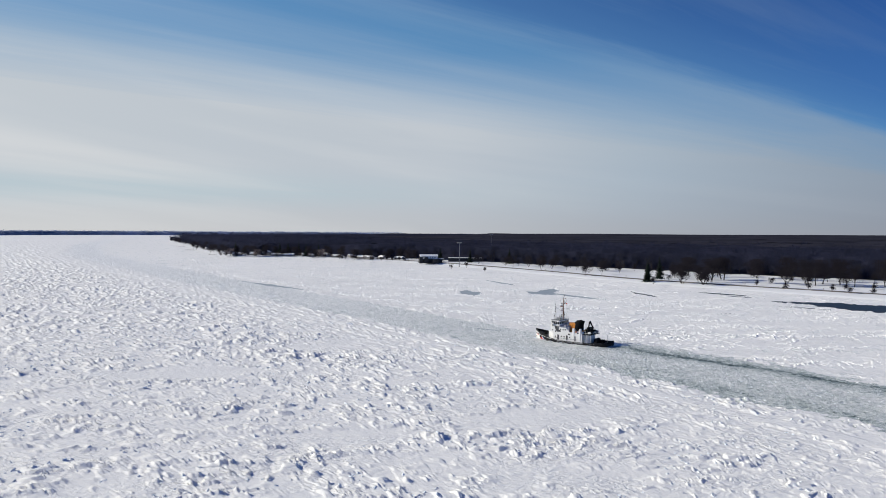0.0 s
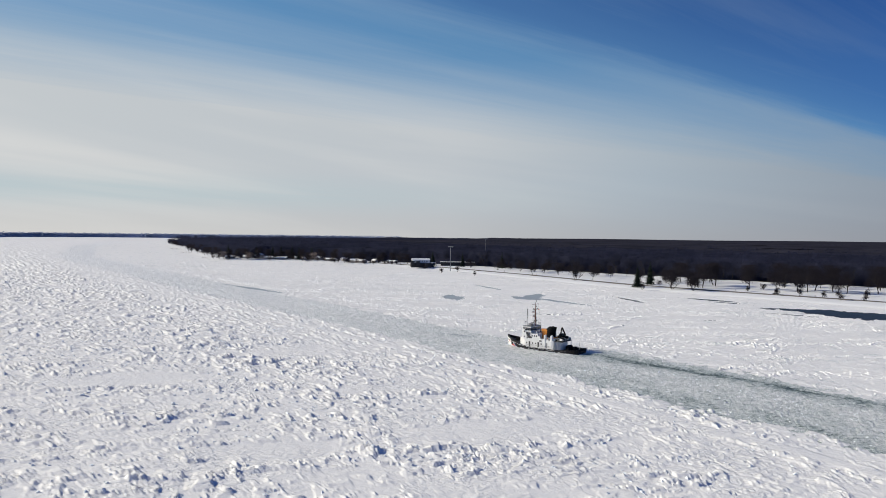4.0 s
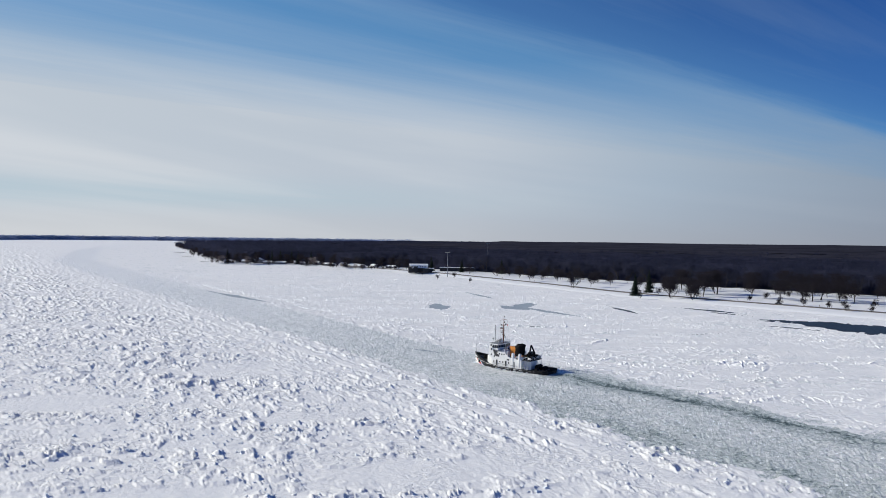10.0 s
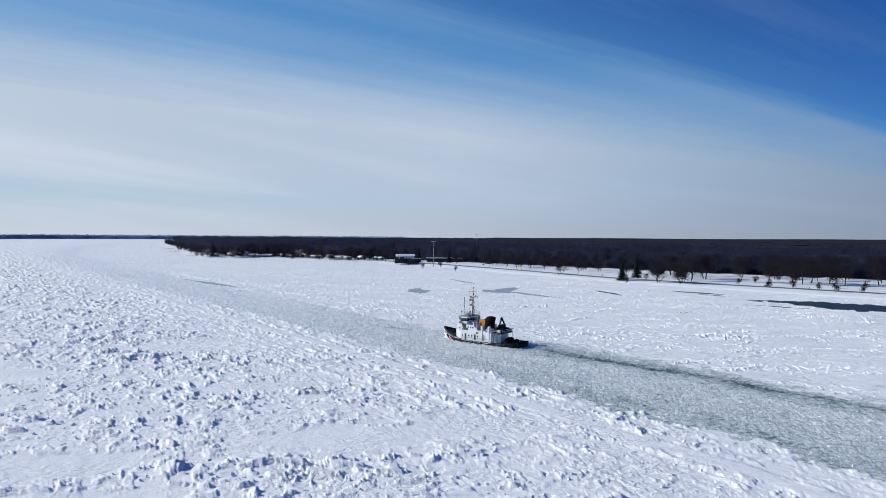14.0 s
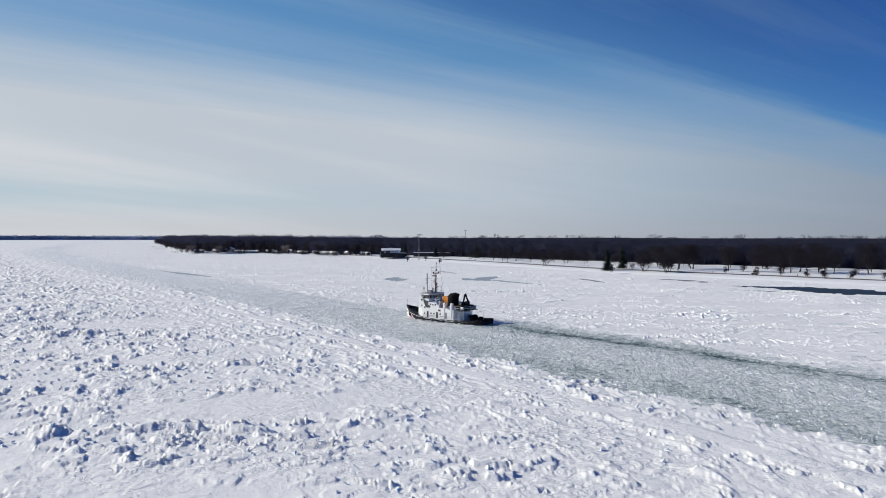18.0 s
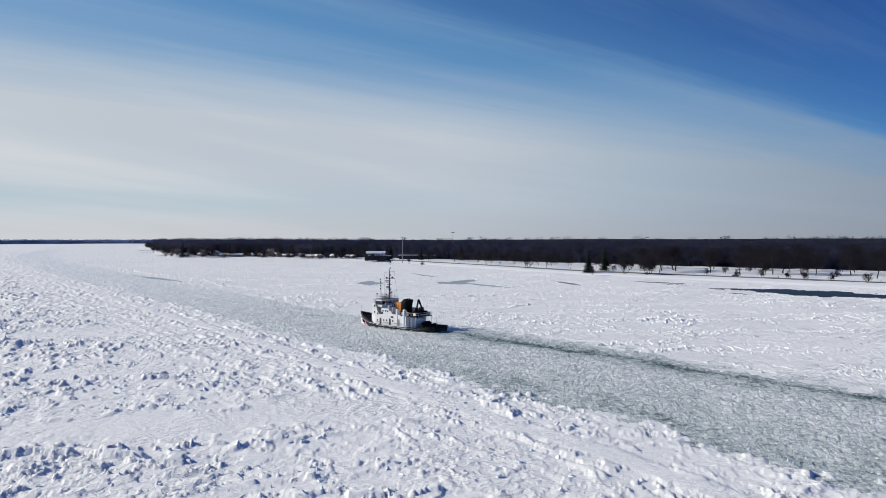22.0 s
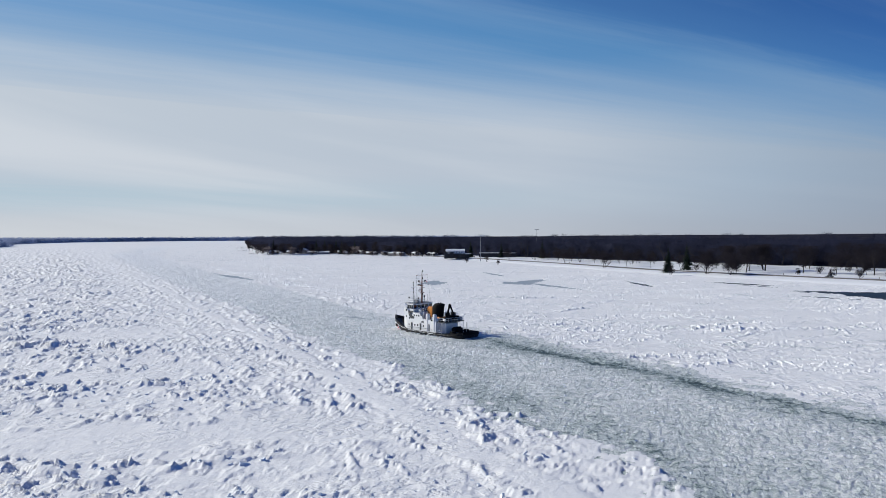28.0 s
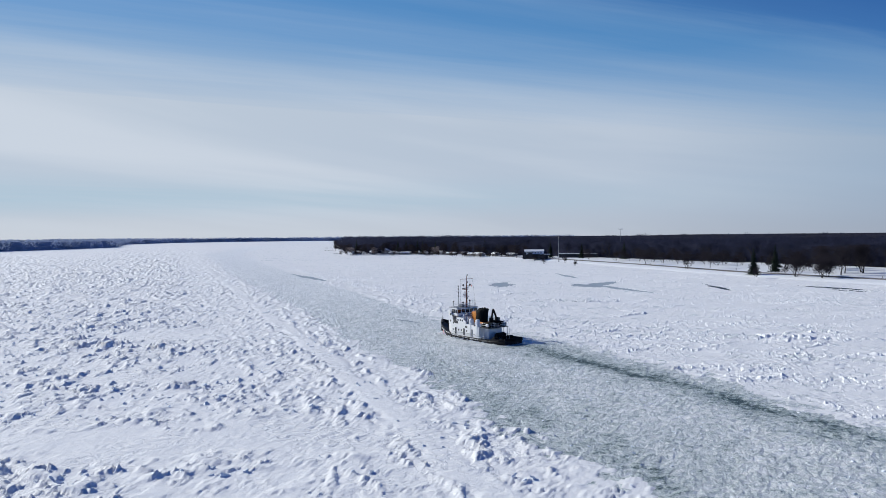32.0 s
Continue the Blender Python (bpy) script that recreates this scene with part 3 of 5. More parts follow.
def canopy(points, begin, offsets, tall, rise, right=True):
    """The closed mass of twigs inside the woods, from the front of the woods towards the horizon: corners, faces and how far inland each lies."""
    line = resample(points, 7.0 if right else 25.0)
    line = line[int(len(line) * 0.02):int(len(line) * 0.97)]
    t = np.gradient(line, axis=0)
    t /= np.hypot(*t.T)[:, None]
    side = np.stack([t[:, 1], -t[:, 0]], 1) * (1 if right else -1)
    start = begin(line)
    rows = []
    for o in offsets:
        p = line + side * (start + o)[:, None]
        wide = max(8.0, 0.05 * o)
        lump = fractal(p[:, 0] / wide, p[:, 1] / wide, 17, 3)
        z = (1.4 if o == 0 else 1.8 + smooth(-2, 16, np.full(1, o))[0] * tall * (0.72 + 0.44 * lump)) + rise * smooth(700, 9000, np.full(1, o))[0]
        rows.append(np.column_stack([p, np.broadcast_to(z, len(p))]))
    n, m = len(line), len(offsets)
    i, j = (q.ravel() for q in np.meshgrid(np.arange(n - 1), np.arange(m - 1)))
    a, b, c, d = j * n + i, j * n + i + 1, (j + 1) * n + i + 1, (j + 1) * n + i
    faces = np.concatenate([np.stack([a, b, c], 1), np.stack([a, c, d], 1)])
    return np.concatenate(rows), faces[:, ::-1] if right else faces, np.tile(np.asarray(offsets)[j], 2)


def build_woods():
    mass = canopy(SHORE, lambda p: front(p) + 13, np.concatenate([[0, 1, 3, 6], np.geomspace(10, 420, 46), np.geomspace(450, 12000, 60)]), 18.0, 13.0)
    parts = [mass[:2]]
    rng = np.random.default_rng(4)
    for count, extra, deep, twigs, width, lo, hi in ((3000, 1, 60, 125, 0.125, 17, 25), (2400, 40, 330, 72, 0.26, 17, 21)):
        spots = scatter_inland(SHORE, lambda p: front(p) + extra, 200.0 + deep, count, count, 0.02, 0.72)
        parts.append(wood_mesh(spots, rng.uniform(lo, hi, count), twigs, width, count, foot=0.02))
    # single tall crowns that break the skyline
    spots = scatter_inland(SHORE, lambda p: front(p) + 6, 420.0, 620, 91, 0.05, 0.70)
    parts.append(wood_mesh(spots, rng.uniform(22, 29, 620), 240, 0.20, 92, foot=0.3, reach=0.6))
    # the plain beyond, out to the horizon
    count = 3600
    a = radians(1) * rng.uniform(-48, 40, count)
    r = 750 + 4000 * rng.uniform(0, 1, count) ** 1.3
    spots = np.stack([r * np.sin(a), 100 + r * np.cos(a)], 1)
    line = resample(SHORE, 8.0)
    gap = np.array([np.min(np.hypot(*(line - p).T)) for p in spots])
    t = np.gradient(line, axis=0)
    near = np.array([np.argmin(np.hypot(*(line - p).T)) for p in spots])
    off = spots - line[near]
    inland = t[near][:, 1] * off[:, 0] - t[near][:, 0] * off[:, 1] > 0
    spots = spots[inland & (gap > 230)]
    parts.append(wood_mesh(spots, rng.uniform(17, 21, len(spots)), 44, 0.5, 77, foot=0.5))
    v = np.concatenate([p[0] for p in parts])
    shift = np.cumsum([0] + [len(p[0]) for p in parts[:-1]])
    f = np.concatenate([p[1] + s for p, s in zip(parts, shift)])
    # canopy over 600 m inland takes the paler, haze-coloured material
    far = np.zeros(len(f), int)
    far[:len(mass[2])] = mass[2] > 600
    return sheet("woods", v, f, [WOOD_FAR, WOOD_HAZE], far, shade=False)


tagged(build_woods(), "wide dark belt of bare winter woods behind the snowy park", "woods", kind="stuff")


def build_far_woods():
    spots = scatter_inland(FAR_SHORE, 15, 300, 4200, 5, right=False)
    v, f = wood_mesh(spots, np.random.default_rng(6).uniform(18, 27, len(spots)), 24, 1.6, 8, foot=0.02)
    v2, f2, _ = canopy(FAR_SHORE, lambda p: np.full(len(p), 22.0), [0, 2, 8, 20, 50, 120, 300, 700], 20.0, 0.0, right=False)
    # haze is in the material's colour here, the trees carry no frost
    return sheet("far_woods", np.concatenate([v, v2]), np.concatenate([f, f2 + len(v)]), [FAR_BANK_HAZE], shade=False)


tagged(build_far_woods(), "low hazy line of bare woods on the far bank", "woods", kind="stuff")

# ---- the ship ----


def part(name, bm, mat, parent, label=""):
    """Links a bmesh as one mesh object under a thing or under a part."""
    mesh = bpy.data.meshes.new(name)
    bmesh.ops.recalc_face_normals(bm, faces=bm.faces)
    bm.to_mesh(mesh)
    bm.free()
    mesh.materials.append(mat)
    ob = new(name, mesh)
    ob.parent = parent
    return tagged(ob, label)


def box(w, d, h, at=(0, 0, 0), bevel=0.03, taper=1.0):
    """A block standing on at, with eased edges."""
    bm = bmesh.new()
    bmesh.ops.create_cube(bm, size=1.0, matrix=Matrix.Translation((at[0], at[1], at[2] + h / 2)) @ Matrix.Diagonal((w, d, h, 1)))
    for v in bm.verts:
        if v.co.z > at[2] + h * 0.5:
            v.co.x = at[0] + (v.co.x - at[0]) * taper
            v.co.y = at[1] + (v.co.y - at[1]) * taper
    if bevel:
        bmesh.ops.bevel(bm, geom=bm.edges[:], offset=bevel, segments=1, affect="EDGES")
    return bm


def tube(points, radius, sides=8, bm=None, end_radius=None):
    """A round bar along points, tapering to end_radius."""
    bm = bm or bmesh.new()
    pts = [Vector(p) for p in points]
    rings = []
    for i, p in enumerate(pts):
        t = (pts[min(i + 1, len(pts) - 1)] - pts[max(i - 1, 0)]).normalized()
        q = t.to_track_quat("Z", "Y")
        f = i / max(1, len(pts) - 1)
        r = radius if end_radius is None else radius + (end_radius - radius) * f
        rings.append([bm.verts.new(p + q @ Vector((r * math.cos(a), r * math.sin(a), 0))) for a in np.linspace(0, 2 * math.pi, sides, endpoint=False)])
    for a, b in zip(rings, rings[1:]):
        for i in range(sides):
            bm.faces.new((a[i], a[(i + 1) % sides], b[(i + 1) % sides], b[i]))
    bm.faces.new(rings[0][::-1])
    bm.faces.new(rings[-1])
    return bm


def prism(outline, x0, x1, bm=None):
    """A plate cut to an outline of (y, z) corners, from x0 to x1."""
    bm = bm or bmesh.new()
    a = [bm.verts.new((x0, y, z)) for y, z in outline]
    b = [bm.verts.new((x1, y, z)) for y, z in outline]
    bm.faces.new(a)
    bm.faces.new(b[::-1])
    for i in range(len(a)):
        j = (i + 1) % len(a)
        bm.faces.new((a[i], a[j], b[j], b[i]))
    return bm


HULL_BLACK = material("black_hull_paint", (0.010, 0.010, 0.012), 0.55, vary=0.3, scale=0.35, dirt=(0.55, 0.57, 0.60), dirt_amount=0.30, spec=0.2)
SHIP_WHITE = material("white_ship_paint", (0.78, 0.78, 0.78), 0.45, vary=0.06, scale=0.5, dirt=(0.40, 0.33, 0.28), dirt_amount=0.25)
BUFF = material("buff_funnel_paint", (0.60, 0.22, 0.035), 0.45, vary=0.1, scale=0.6)
BLACK = material("sooty_black_paint", (0.007, 0.007, 0.008), 0.75, vary=0.3, scale=0.6, spec=0.12)
DECK_GREY = material("dark_grey_deck_paint", (0.06, 0.062, 0.068), 0.8, vary=0.3, scale=0.6, dirt=(0.5, 0.5, 0.52), dirt_amount=0.3)
RED = material("red_stripe_paint", (0.50, 0.03, 0.02), 0.5, vary=0.1)
BLUE = material("blue_stripe_paint", (0.02, 0.05, 0.25), 0.5, vary=0.1)
GLASS = material("dark_window_glass", (0.012, 0.015, 0.02), 0.08, vary=0.1, spec=0.6)
MAST_RED = material("weathered_mast_paint", (0.16, 0.060, 0.035), 0.6, vary=0.25, scale=1.0)
ROOF_ICE = material("frozen_spray", (0.78, 0.80, 0.83), 0.5, vary=0.1, scale=1.0)
STEEL = material("grey_painted_steel", (0.25, 0.26, 0.27), 0.5, vary=0.15, scale=1.0)

# Half breadth, deck height and keel of the hull along its length (y forward from amidships).
STATIONS = [(-21.2, 3.6, 1.2, 3.3), (-19.5, 4.7, 1.05, 4.2), (-15, 5.4, 0.9, 5.0), (-8, 5.7, 0.9, 5.3), (0, 5.7, 1.0, 5.3), (6, 5.5, 1.25, 5.0), (11, 4.8, 1.7, 4.0),
            (15, 3.7, 2.25, 2.6), (18, 2.3, 2.75, 1.2), (20.2, 0.9, 3.15, 0.25), (21.2, 0.12, 3.4, 0.05)]
SHIP_HEADING = -52.0


def hull_at(y, z):
    """Half breadth of the hull at y and height z."""
    ys = [s[0] for s in STATIONS]
    deck, top, water = (float(np.interp(y, ys, [s[i] for s in STATIONS])) for i in (1, 2, 3))
    f = min(1.0, max(0.0, z / top))
    return water + (deck - water) * f ** 1.3


def deck_at(y):
    return float(np.interp(y, [s[0] for s in STATIONS], [s[2] for s in STATIONS]))


def build_ship():
    ship = tagged(new("icebreaking_tug"), "white and black icebreaking tug with buff funnel in broken ice", "ship")
    def ring(y, z, a, b, bm, sides=20):
        return [bm.verts.new((a * math.cos(t), y + b * math.sin(t), z)) for t in np.linspace(0, 2 * math.pi, sides, endpoint=False)]

    def loft(rings, bm):
        for a, b in zip(rings, rings[1:]):
            for i in range(len(a)):
                bm.faces.new((a[i], a[(i + 1) % len(a)], b[(i + 1) % len(b)], b[i]))
        bm.faces.new(rings[0][::-1])
        bm.faces.new(rings[-1])
        return bm

    # hull
    bm = bmesh.new()
    rows = []
    ys = np.concatenate([np.linspace(-21.2, 8, 24), np.linspace(9, 21.2, 18)])
    for y in ys:
        top = deck_at(y)
        zs = [-1.5, -0.4, 0.0, 0.5, top * 0.5, top * 0.8, top]
        rows.append([bm.verts.new((s * hull_at(y, max(z, 0)) * (0.8 if z < -1 else 1), y, z)) for s, seq in ((-1, zs[::-1]), (1, zs)) for z in seq])
    for a, b in zip(rows, rows[1:]):
        for i in range(len(a) - 1):
            bm.faces.new((a[i], a[i + 1], b[i + 1], b[i]))
    bm.faces.new(rows[0])
    hull = part("hull", bm, HULL_BLACK, ship, "black steel hull with ice-scraped paint")
    # deck
    bm = bmesh.new()
    left = [bm.verts.new((-hull_at(y, 9) + 0.05, y, deck_at(y) - 0.25)) for y in ys]
    right = [bm.verts.new((hull_at(y, 9) - 0.05, y, deck_at(y) - 0.25)) for y in ys]
    for i in range(len(ys) - 1):
        bm.faces.new((left[i], left[i + 1], right[i + 1], right[i]))
    part("main_deck", bm, DECK_GREY, ship, "dark grey steel deck with trodden snow")
    # bulwark at the bow and round the stern, rubbing strake
    for name, lo, hi, rise, mat in (("bow_bulwark", 10.5, 21.2, 0.6, HULL_BLACK), ("stern_bulwark", -21.2, -12.5, 0.4, HULL_BLACK)):
        for s in (-1, 1):
            bm = bmesh.new()
            seq = [y for y in np.linspace(lo, hi, 16)]
            strips = []
            for y in seq:
                f = min(1, (y - lo) / 2.0) if lo > 0 else min(1, (hi - y) / 2.0)
                x, z = hull_at(y, 9), deck_at(y)
                strips.append([bm.verts.new((s * (x + dx), y, z + dz)) for dx, dz in ((0.02, -0.1), (0.10, rise * f), (-0.06, rise * f), (-0.1, -0.1))])
            for a, b in zip(strips, strips[1:]):
                for i in range(4):
                    bm.faces.new((a[i], a[(i + 1) % 4], b[(i + 1) % 4], b[i]))
            part(name, bm, mat, ship)
    for s in (-1, 1):
        part("rubbing_strake", tube([(s * (hull_at(y, 0.75 * deck_at(y)) + 0.06), y, 0.78 * deck_at(y)) for y in np.linspace(-21, 19.5, 30)], 0.16, 6), HULL_BLACK, ship)
        # broad slanting bands at the bow
        for nm, y0, wide, mat in (("red_bow_band", 14.6, 3.3, RED), ("white_bow_band", 13.9, 0.7, SHIP_WHITE), ("blue_bow_band", 13.2, 0.6, BLUE)):
            bm = bmesh.new()
            grid = []
            for i in range(7):
                z = deck_at(y0) * i / 6 * 0.98
                grid.append([bm.verts.new((s * (hull_at(y0 + i * 0.42 + w, z) + 0.035), y0 + i * 0.42 + w, z)) for w in (0, wide * 0.33, wide * 0.67, wide)])
            for a, b in zip(grid, grid[1:]):
                for i in range(3):
                    bm.faces.new((a[i], a[i + 1], b[i + 1], b[i]))
            part(nm, bm, mat, hull)
        bm = bmesh.new()
        grid = [[bm.verts.new((s * (hull_at(y, z) + 0.03), y, z)) for z in (0.05, 0.5 * deck_at(y), 0.98 * deck_at(y))] for y in np.linspace(17.6, 21.1, 8)]
        for a, b in zip(grid, grid[1:]):
            for i in range(2):
                bm.faces.new((a[i], a[i + 1], b[i + 1], b[i]))
        part("white_stem_patch", bm, SHIP_WHITE, hull, "white painted stem")

    # main house on the deck: chamfered front
    z0 = 0.9
    bm = bmesh.new()
    outline = [(-4.7, -8.4), (-4.7, 7.8), (-3.2, 11.4), (3.2, 11.4), (4.7, 7.8), (4.7, -8.4)]
    low = [bm.verts.new((x, y, z0)) for x, y in outline]
    top = [bm.verts.new((x * 0.985, y, z0 + 3.1)) for x, y in outline]
    bm.faces.new(low[::-1])
    bm.faces.new(top)
    for i in range(6):
        bm.faces.new((low[i], low[(i + 1) % 6], top[(i + 1) % 6], top[i]))
    house = part("deckhouse", bm, SHIP_WHITE, ship, "white painted steel deckhouse")
    z1 = z0 + 3.1
    # tall side plates of the upper house, stepped down aft
    for s in (-1, 1):
        part("side_plating", prism([(8.6, z1 - 0.4), (8.6, z1 + 3.1), (7.9, z1 + 3.1), (7.2, z1 + 1.9), (6.0, z1 + 0.7), (4.7, z1 + 0.6), (4.5, z1 + 1.9), (0.4, z1 + 1.8), (0.1, z1 + 1.2), (-0.9, z1 + 1.1), (-1.1, z1 + 0.35), (-5.6, z1 + 0.25), (-5.6, z1 - 0.4)],
                                   s * 4.42, s * 4.66), SHIP_WHITE, ship, "white stepped side plating")
        # shade of the notch as a flat dark plate, nothing is cut out
        part("stair_recess", prism([(7.1, z1 + 2.3), (6.2, z1 + 2.3), (5.0, z1 + 1.0), (3.6, z1 + 0.7), (3.6, z1 + 0.1), (5.6, z1 + 0.1), (6.6, z1 + 0.9)], s * 4.665, s * 4.70), DECK_GREY, ship, "flat dark plate painted as the shaded notch below the bridge")
        # added dark panel, stands in for shadowed spots on the plain wall
        part("grille", box(0.06, 1.2, 0.5, (s * 4.71, -1.2, z1 - 0.75), 0.02), DECK_GREY, house, "dark panel added to break up the white wall")
        part("bridge_wing", prism([(9.6, z1 - 0.1), (9.6, z1 + 3.2), (8.4, z1 + 3.2), (8.4, z1 - 0.1)], s * 3.1, s * 4.5), SHIP_WHITE, ship, "white corner plating below the pilothouse")
    bm = bmesh.new()
    outline = [(-3.1, 0.2), (-3.1, 8.4), (-2.4, 10.2), (2.4, 10.2), (3.1, 8.4), (3.1, 0.2)]
    low = [bm.verts.new((x, y, z1)) for x, y in outline]
    top = [bm.verts.new((x, y, z1 + 2.1)) for x, y in outline]
    bm.faces.new(low[::-1])
    bm.faces.new(top)
    for i in range(6):
        bm.faces.new((low[i], low[(i + 1) % 6], top[(i + 1) % 6], top[i]))
    part("upper_house", bm, SHIP_WHITE, ship, "white upper deckhouse")
    z2 = z1 + 2.1
    # pilothouse, wider than deep, with windows all round
    bm = bmesh.new()
    outline = [(-4.2, 4.6), (-4.2, 7.8), (-2.9, 10.0), (2.9, 10.0), (4.2, 7.8), (4.2, 4.6)]
    low = [bm.verts.new((x, y, z2)) for x, y in outline]
    top = [bm.verts.new((x * 1.02, y * 1.01, z2 + 2.1)) for x, y in outline]
    bm.faces.new(low[::-1])
    bm.faces.new(top)
    for i in range(6):
        bm.faces.new((low[i], low[(i + 1) % 6], top[(i + 1) % 6], top[i]))
    pilot = part("pilothouse", bm, SHIP_WHITE, ship, "white pilothouse with dark windows all round")
    for i in range(6):
        a, b = Vector(outline[i]), Vector(outline[(i + 1) % 6])
        count = 5 if i == 5 else max(2, round((b - a).length / 1.15))
        turn = math.degrees(math.atan2((b - a).y, (b - a).x))
        for q in range(count):
            c = a + (b - a) * ((q + 0.5) / count)
            pane = part("window", box((b - a).length / count * 0.84, 0.10, 1.05, (0, 0, 0), 0.01), GLASS, pilot)
            pane.matrix_local = pose(c.x * 1.012, c.y * 1.005, z2 + 0.72, 0, 0, turn)
    part("pilothouse_roof", box(8.6, 5.4, 0.14, (0, 7.1, z2 + 2.1), 0.05), STEEL, ship, "grey roof of the pilothouse")
    z3 = z2 + 2.28
    # portholes, doors and small windows along the house sides
    for s in (-1, 1):
        for y, z, w, h in ((6.4, z1 + 0.2, 0.5, 0.6), (6.6, z0 + 1.4, 0.45, 0.45), (3.2, z0 + 1.5, 0.5, 0.5), (1.6, z0 + 1.5, 0.5, 0.5), (-1.6, z0 + 1.5, 0.5, 0.5), (2.2, z1 + 1.1, 0.5, 0.5), (1.0, z1 + 1.1, 0.5, 0.5), (8.1, z1 + 2.4, 0.7, 0.6), (8.1, z1 + 0.6, 0.45, 0.45), (3.6, z1 + 1.1, 0.5, 0.5), (-3.4, z0 + 1.5, 0.5, 0.5)):
            side = 4.68
            part("porthole", box(0.08, w, h, (s * side, y, z - h / 2), 0.02), GLASS, house)
        for y in (5.0, 0.0, -4.6):
            door = part("door", box(0.09, 0.85, 1.85, (s * 4.71, y, z0 + 0.25), 0.03), STEEL if y < -4 else DECK_GREY, house, "weathertight steel door")
            part("handle", tube([(s * 4.78, y + 0.3, z0 + 1.0), (s * 4.78, y + 0.3, z0 + 1.3)], 0.03, 5), STEEL, door)
    # vent trunks each side of the funnel
    for s in (-1, 1):
        for y in (-3.6, -7.2):
            part("vent_trunk", box(1.3, 1.25, 5.0, (s * 4.15, y, z0), 0.28), SHIP_WHITE, ship, "tall white ventilation trunk")
    # funnel, raked, with black top
    bm = bmesh.new()
    funnel = part("funnel", loft([ring(-2.0, z1, 1.72, 3.9, bm), ring(-2.3, z1 + 3.3, 1.64, 3.7, bm), ring(-2.3, z1 + 3.5, 1.4, 3.4, bm)], bm), BUFF, ship, "buff painted funnel")
    bm = bmesh.new()
    part("funnel_top", loft([ring(-3.6, z1 + 0.5, 1.84, 2.6, bm), ring(-3.7, z1 + 1.6, 1.82, 2.6, bm), ring(-3.9, z1 + 3.4, 1.76, 2.7, bm), ring(-4.8, z1 + 4.3, 1.6, 2.25, bm), ring(-4.8, z1 + 4.5, 1.35, 2.0, bm), ring(-4.8, z1 + 4.1, 1.25, 1.9, bm)], bm), BLACK, funnel, "black funnel cap")
    for x in (-0.5, 0.5):
        part("exhaust_pipe", tube([(x, -4.8, z1 + 3.8), (x, -4.9, z1 + 4.8)], 0.25, 8), BLACK, funnel)
    part("funnel_casing", box(3.4, 5.6, 0.9, (0, -4.0, z1), 0.15), BUFF, ship, "buff casing under the funnel")
    # boat deck aft, on posts
    part("boat_deck", box(8.4, 9.2, 0.2, (0, -8.4, z1 - 0.2), 0.03), DECK_GREY, ship, "dark boat deck above the working deck")
    part("aft_house", box(5.4, 4.6, 2.75, (0, -9.2, z0 - 0.2), 0.08), SHIP_WHITE, ship, "white aft end of the deckhouse")
    for s in (-1, 1):
        for y in (-8.3, -10.6, -12.8):
            part("post", tube([(s * 4.0, y, z0 - 0.2), (s * 4.0, y, z1 - 0.15)], 0.09, 6), SHIP_WHITE, ship)
    # rails
    def rail(points, name="railing", height=1.0):
        bm = bmesh.new()
        for h in (height * 0.5, height):
            tube([(x, y, z + h) for x, y, z in points], 0.035, 4, bm)
        for (xa, ya, za), (xb, yb, zb) in zip(points, points[1:]):
            steps = max(1, round(math.dist((xa, ya), (xb, yb)) / 1.4))
            for q in range(steps + 1):
                f = q / steps
                p = (xa + (xb - xa) * f, ya + (yb - ya) * f, za + (zb - za) * f)
                tube([p, (p[0], p[1], p[2] + height)], 0.03, 4, bm)
        part(name, bm, SHIP_WHITE, ship)
    rail([(-4.15, -4.6, z1), (-4.15, -12.9, z1), (4.15, -12.9, z1), (4.15, -4.6, z1)])
    rail([(-4.1, 4.6, z3), (-4.1, 8.6, z3), (0, 9.7, z3), (4.1, 8.6, z3), (4.1, 4.6, z3), (-4.1, 4.6, z3)], height=0.95)
    rail([(-3.05, 4.6, z2), (-3.05, 0.3, z2), (3.05, 0.3, z2), (3.05, 4.6, z2)])
    for s in (-1, 1):
        rail([(s * (hull_at(y, 9) - 0.15), y, deck_at(y) - 0.1) for y in (-7.2, -9, -12.4)], height=1.0)
    # main mast with yards, radar and lamps
    my = 5.2
    mast = part("mast", tube([(0, my, z2 + 2.0), (0, my - 0.1, 13.2), (0, my - 0.15, 17.2)], 0.34, 8, end_radius=0.09), MAST_RED, ship, "rust-brown main mast")
    for z, w, r in ((16.3, 2.6, 0.06), (14.3, 1.5, 0.08), (12.6, 1.1, 0.10), (11.2, 1.0, 0.10)):
        part("yard", tube([(-w, my - 0.1, z), (w, my - 0.1, z)], r, 5), MAST_RED, mast)
    part("radar_platform", box(1.6, 1.3, 0.12, (0, my + 0.7, 13.2), 0.02), MAST_RED, mast)
    part("radar_scanner", box(2.6, 0.25, 0.3, (0, my + 0.7, 13.5), 0.05), STEEL, mast)
    part("radar_platform", box(1.4, 1.1, 0.12, (0, my + 0.6, 11.6), 0.02), MAST_RED, mast)
    part("radar_scanner", box(1.9, 0.22, 0.28, (0, my + 0.6, 11.85), 0.05), STEEL, mast)
    for z in (15.2, 17.2, 10.6):
        part("navigation_lamp", tube([(0, my - 0.45, z), (0, my - 0.45, z + 0.5)], 0.17, 6), BLACK, mast)
    for s in (-1, 1):
        part("stay", tube([(s * 2.4, my - 0.1, 16.3), (s * 3.3, my - 1.0, z2 + 2.1)], 0.025, 4), BLACK, mast)
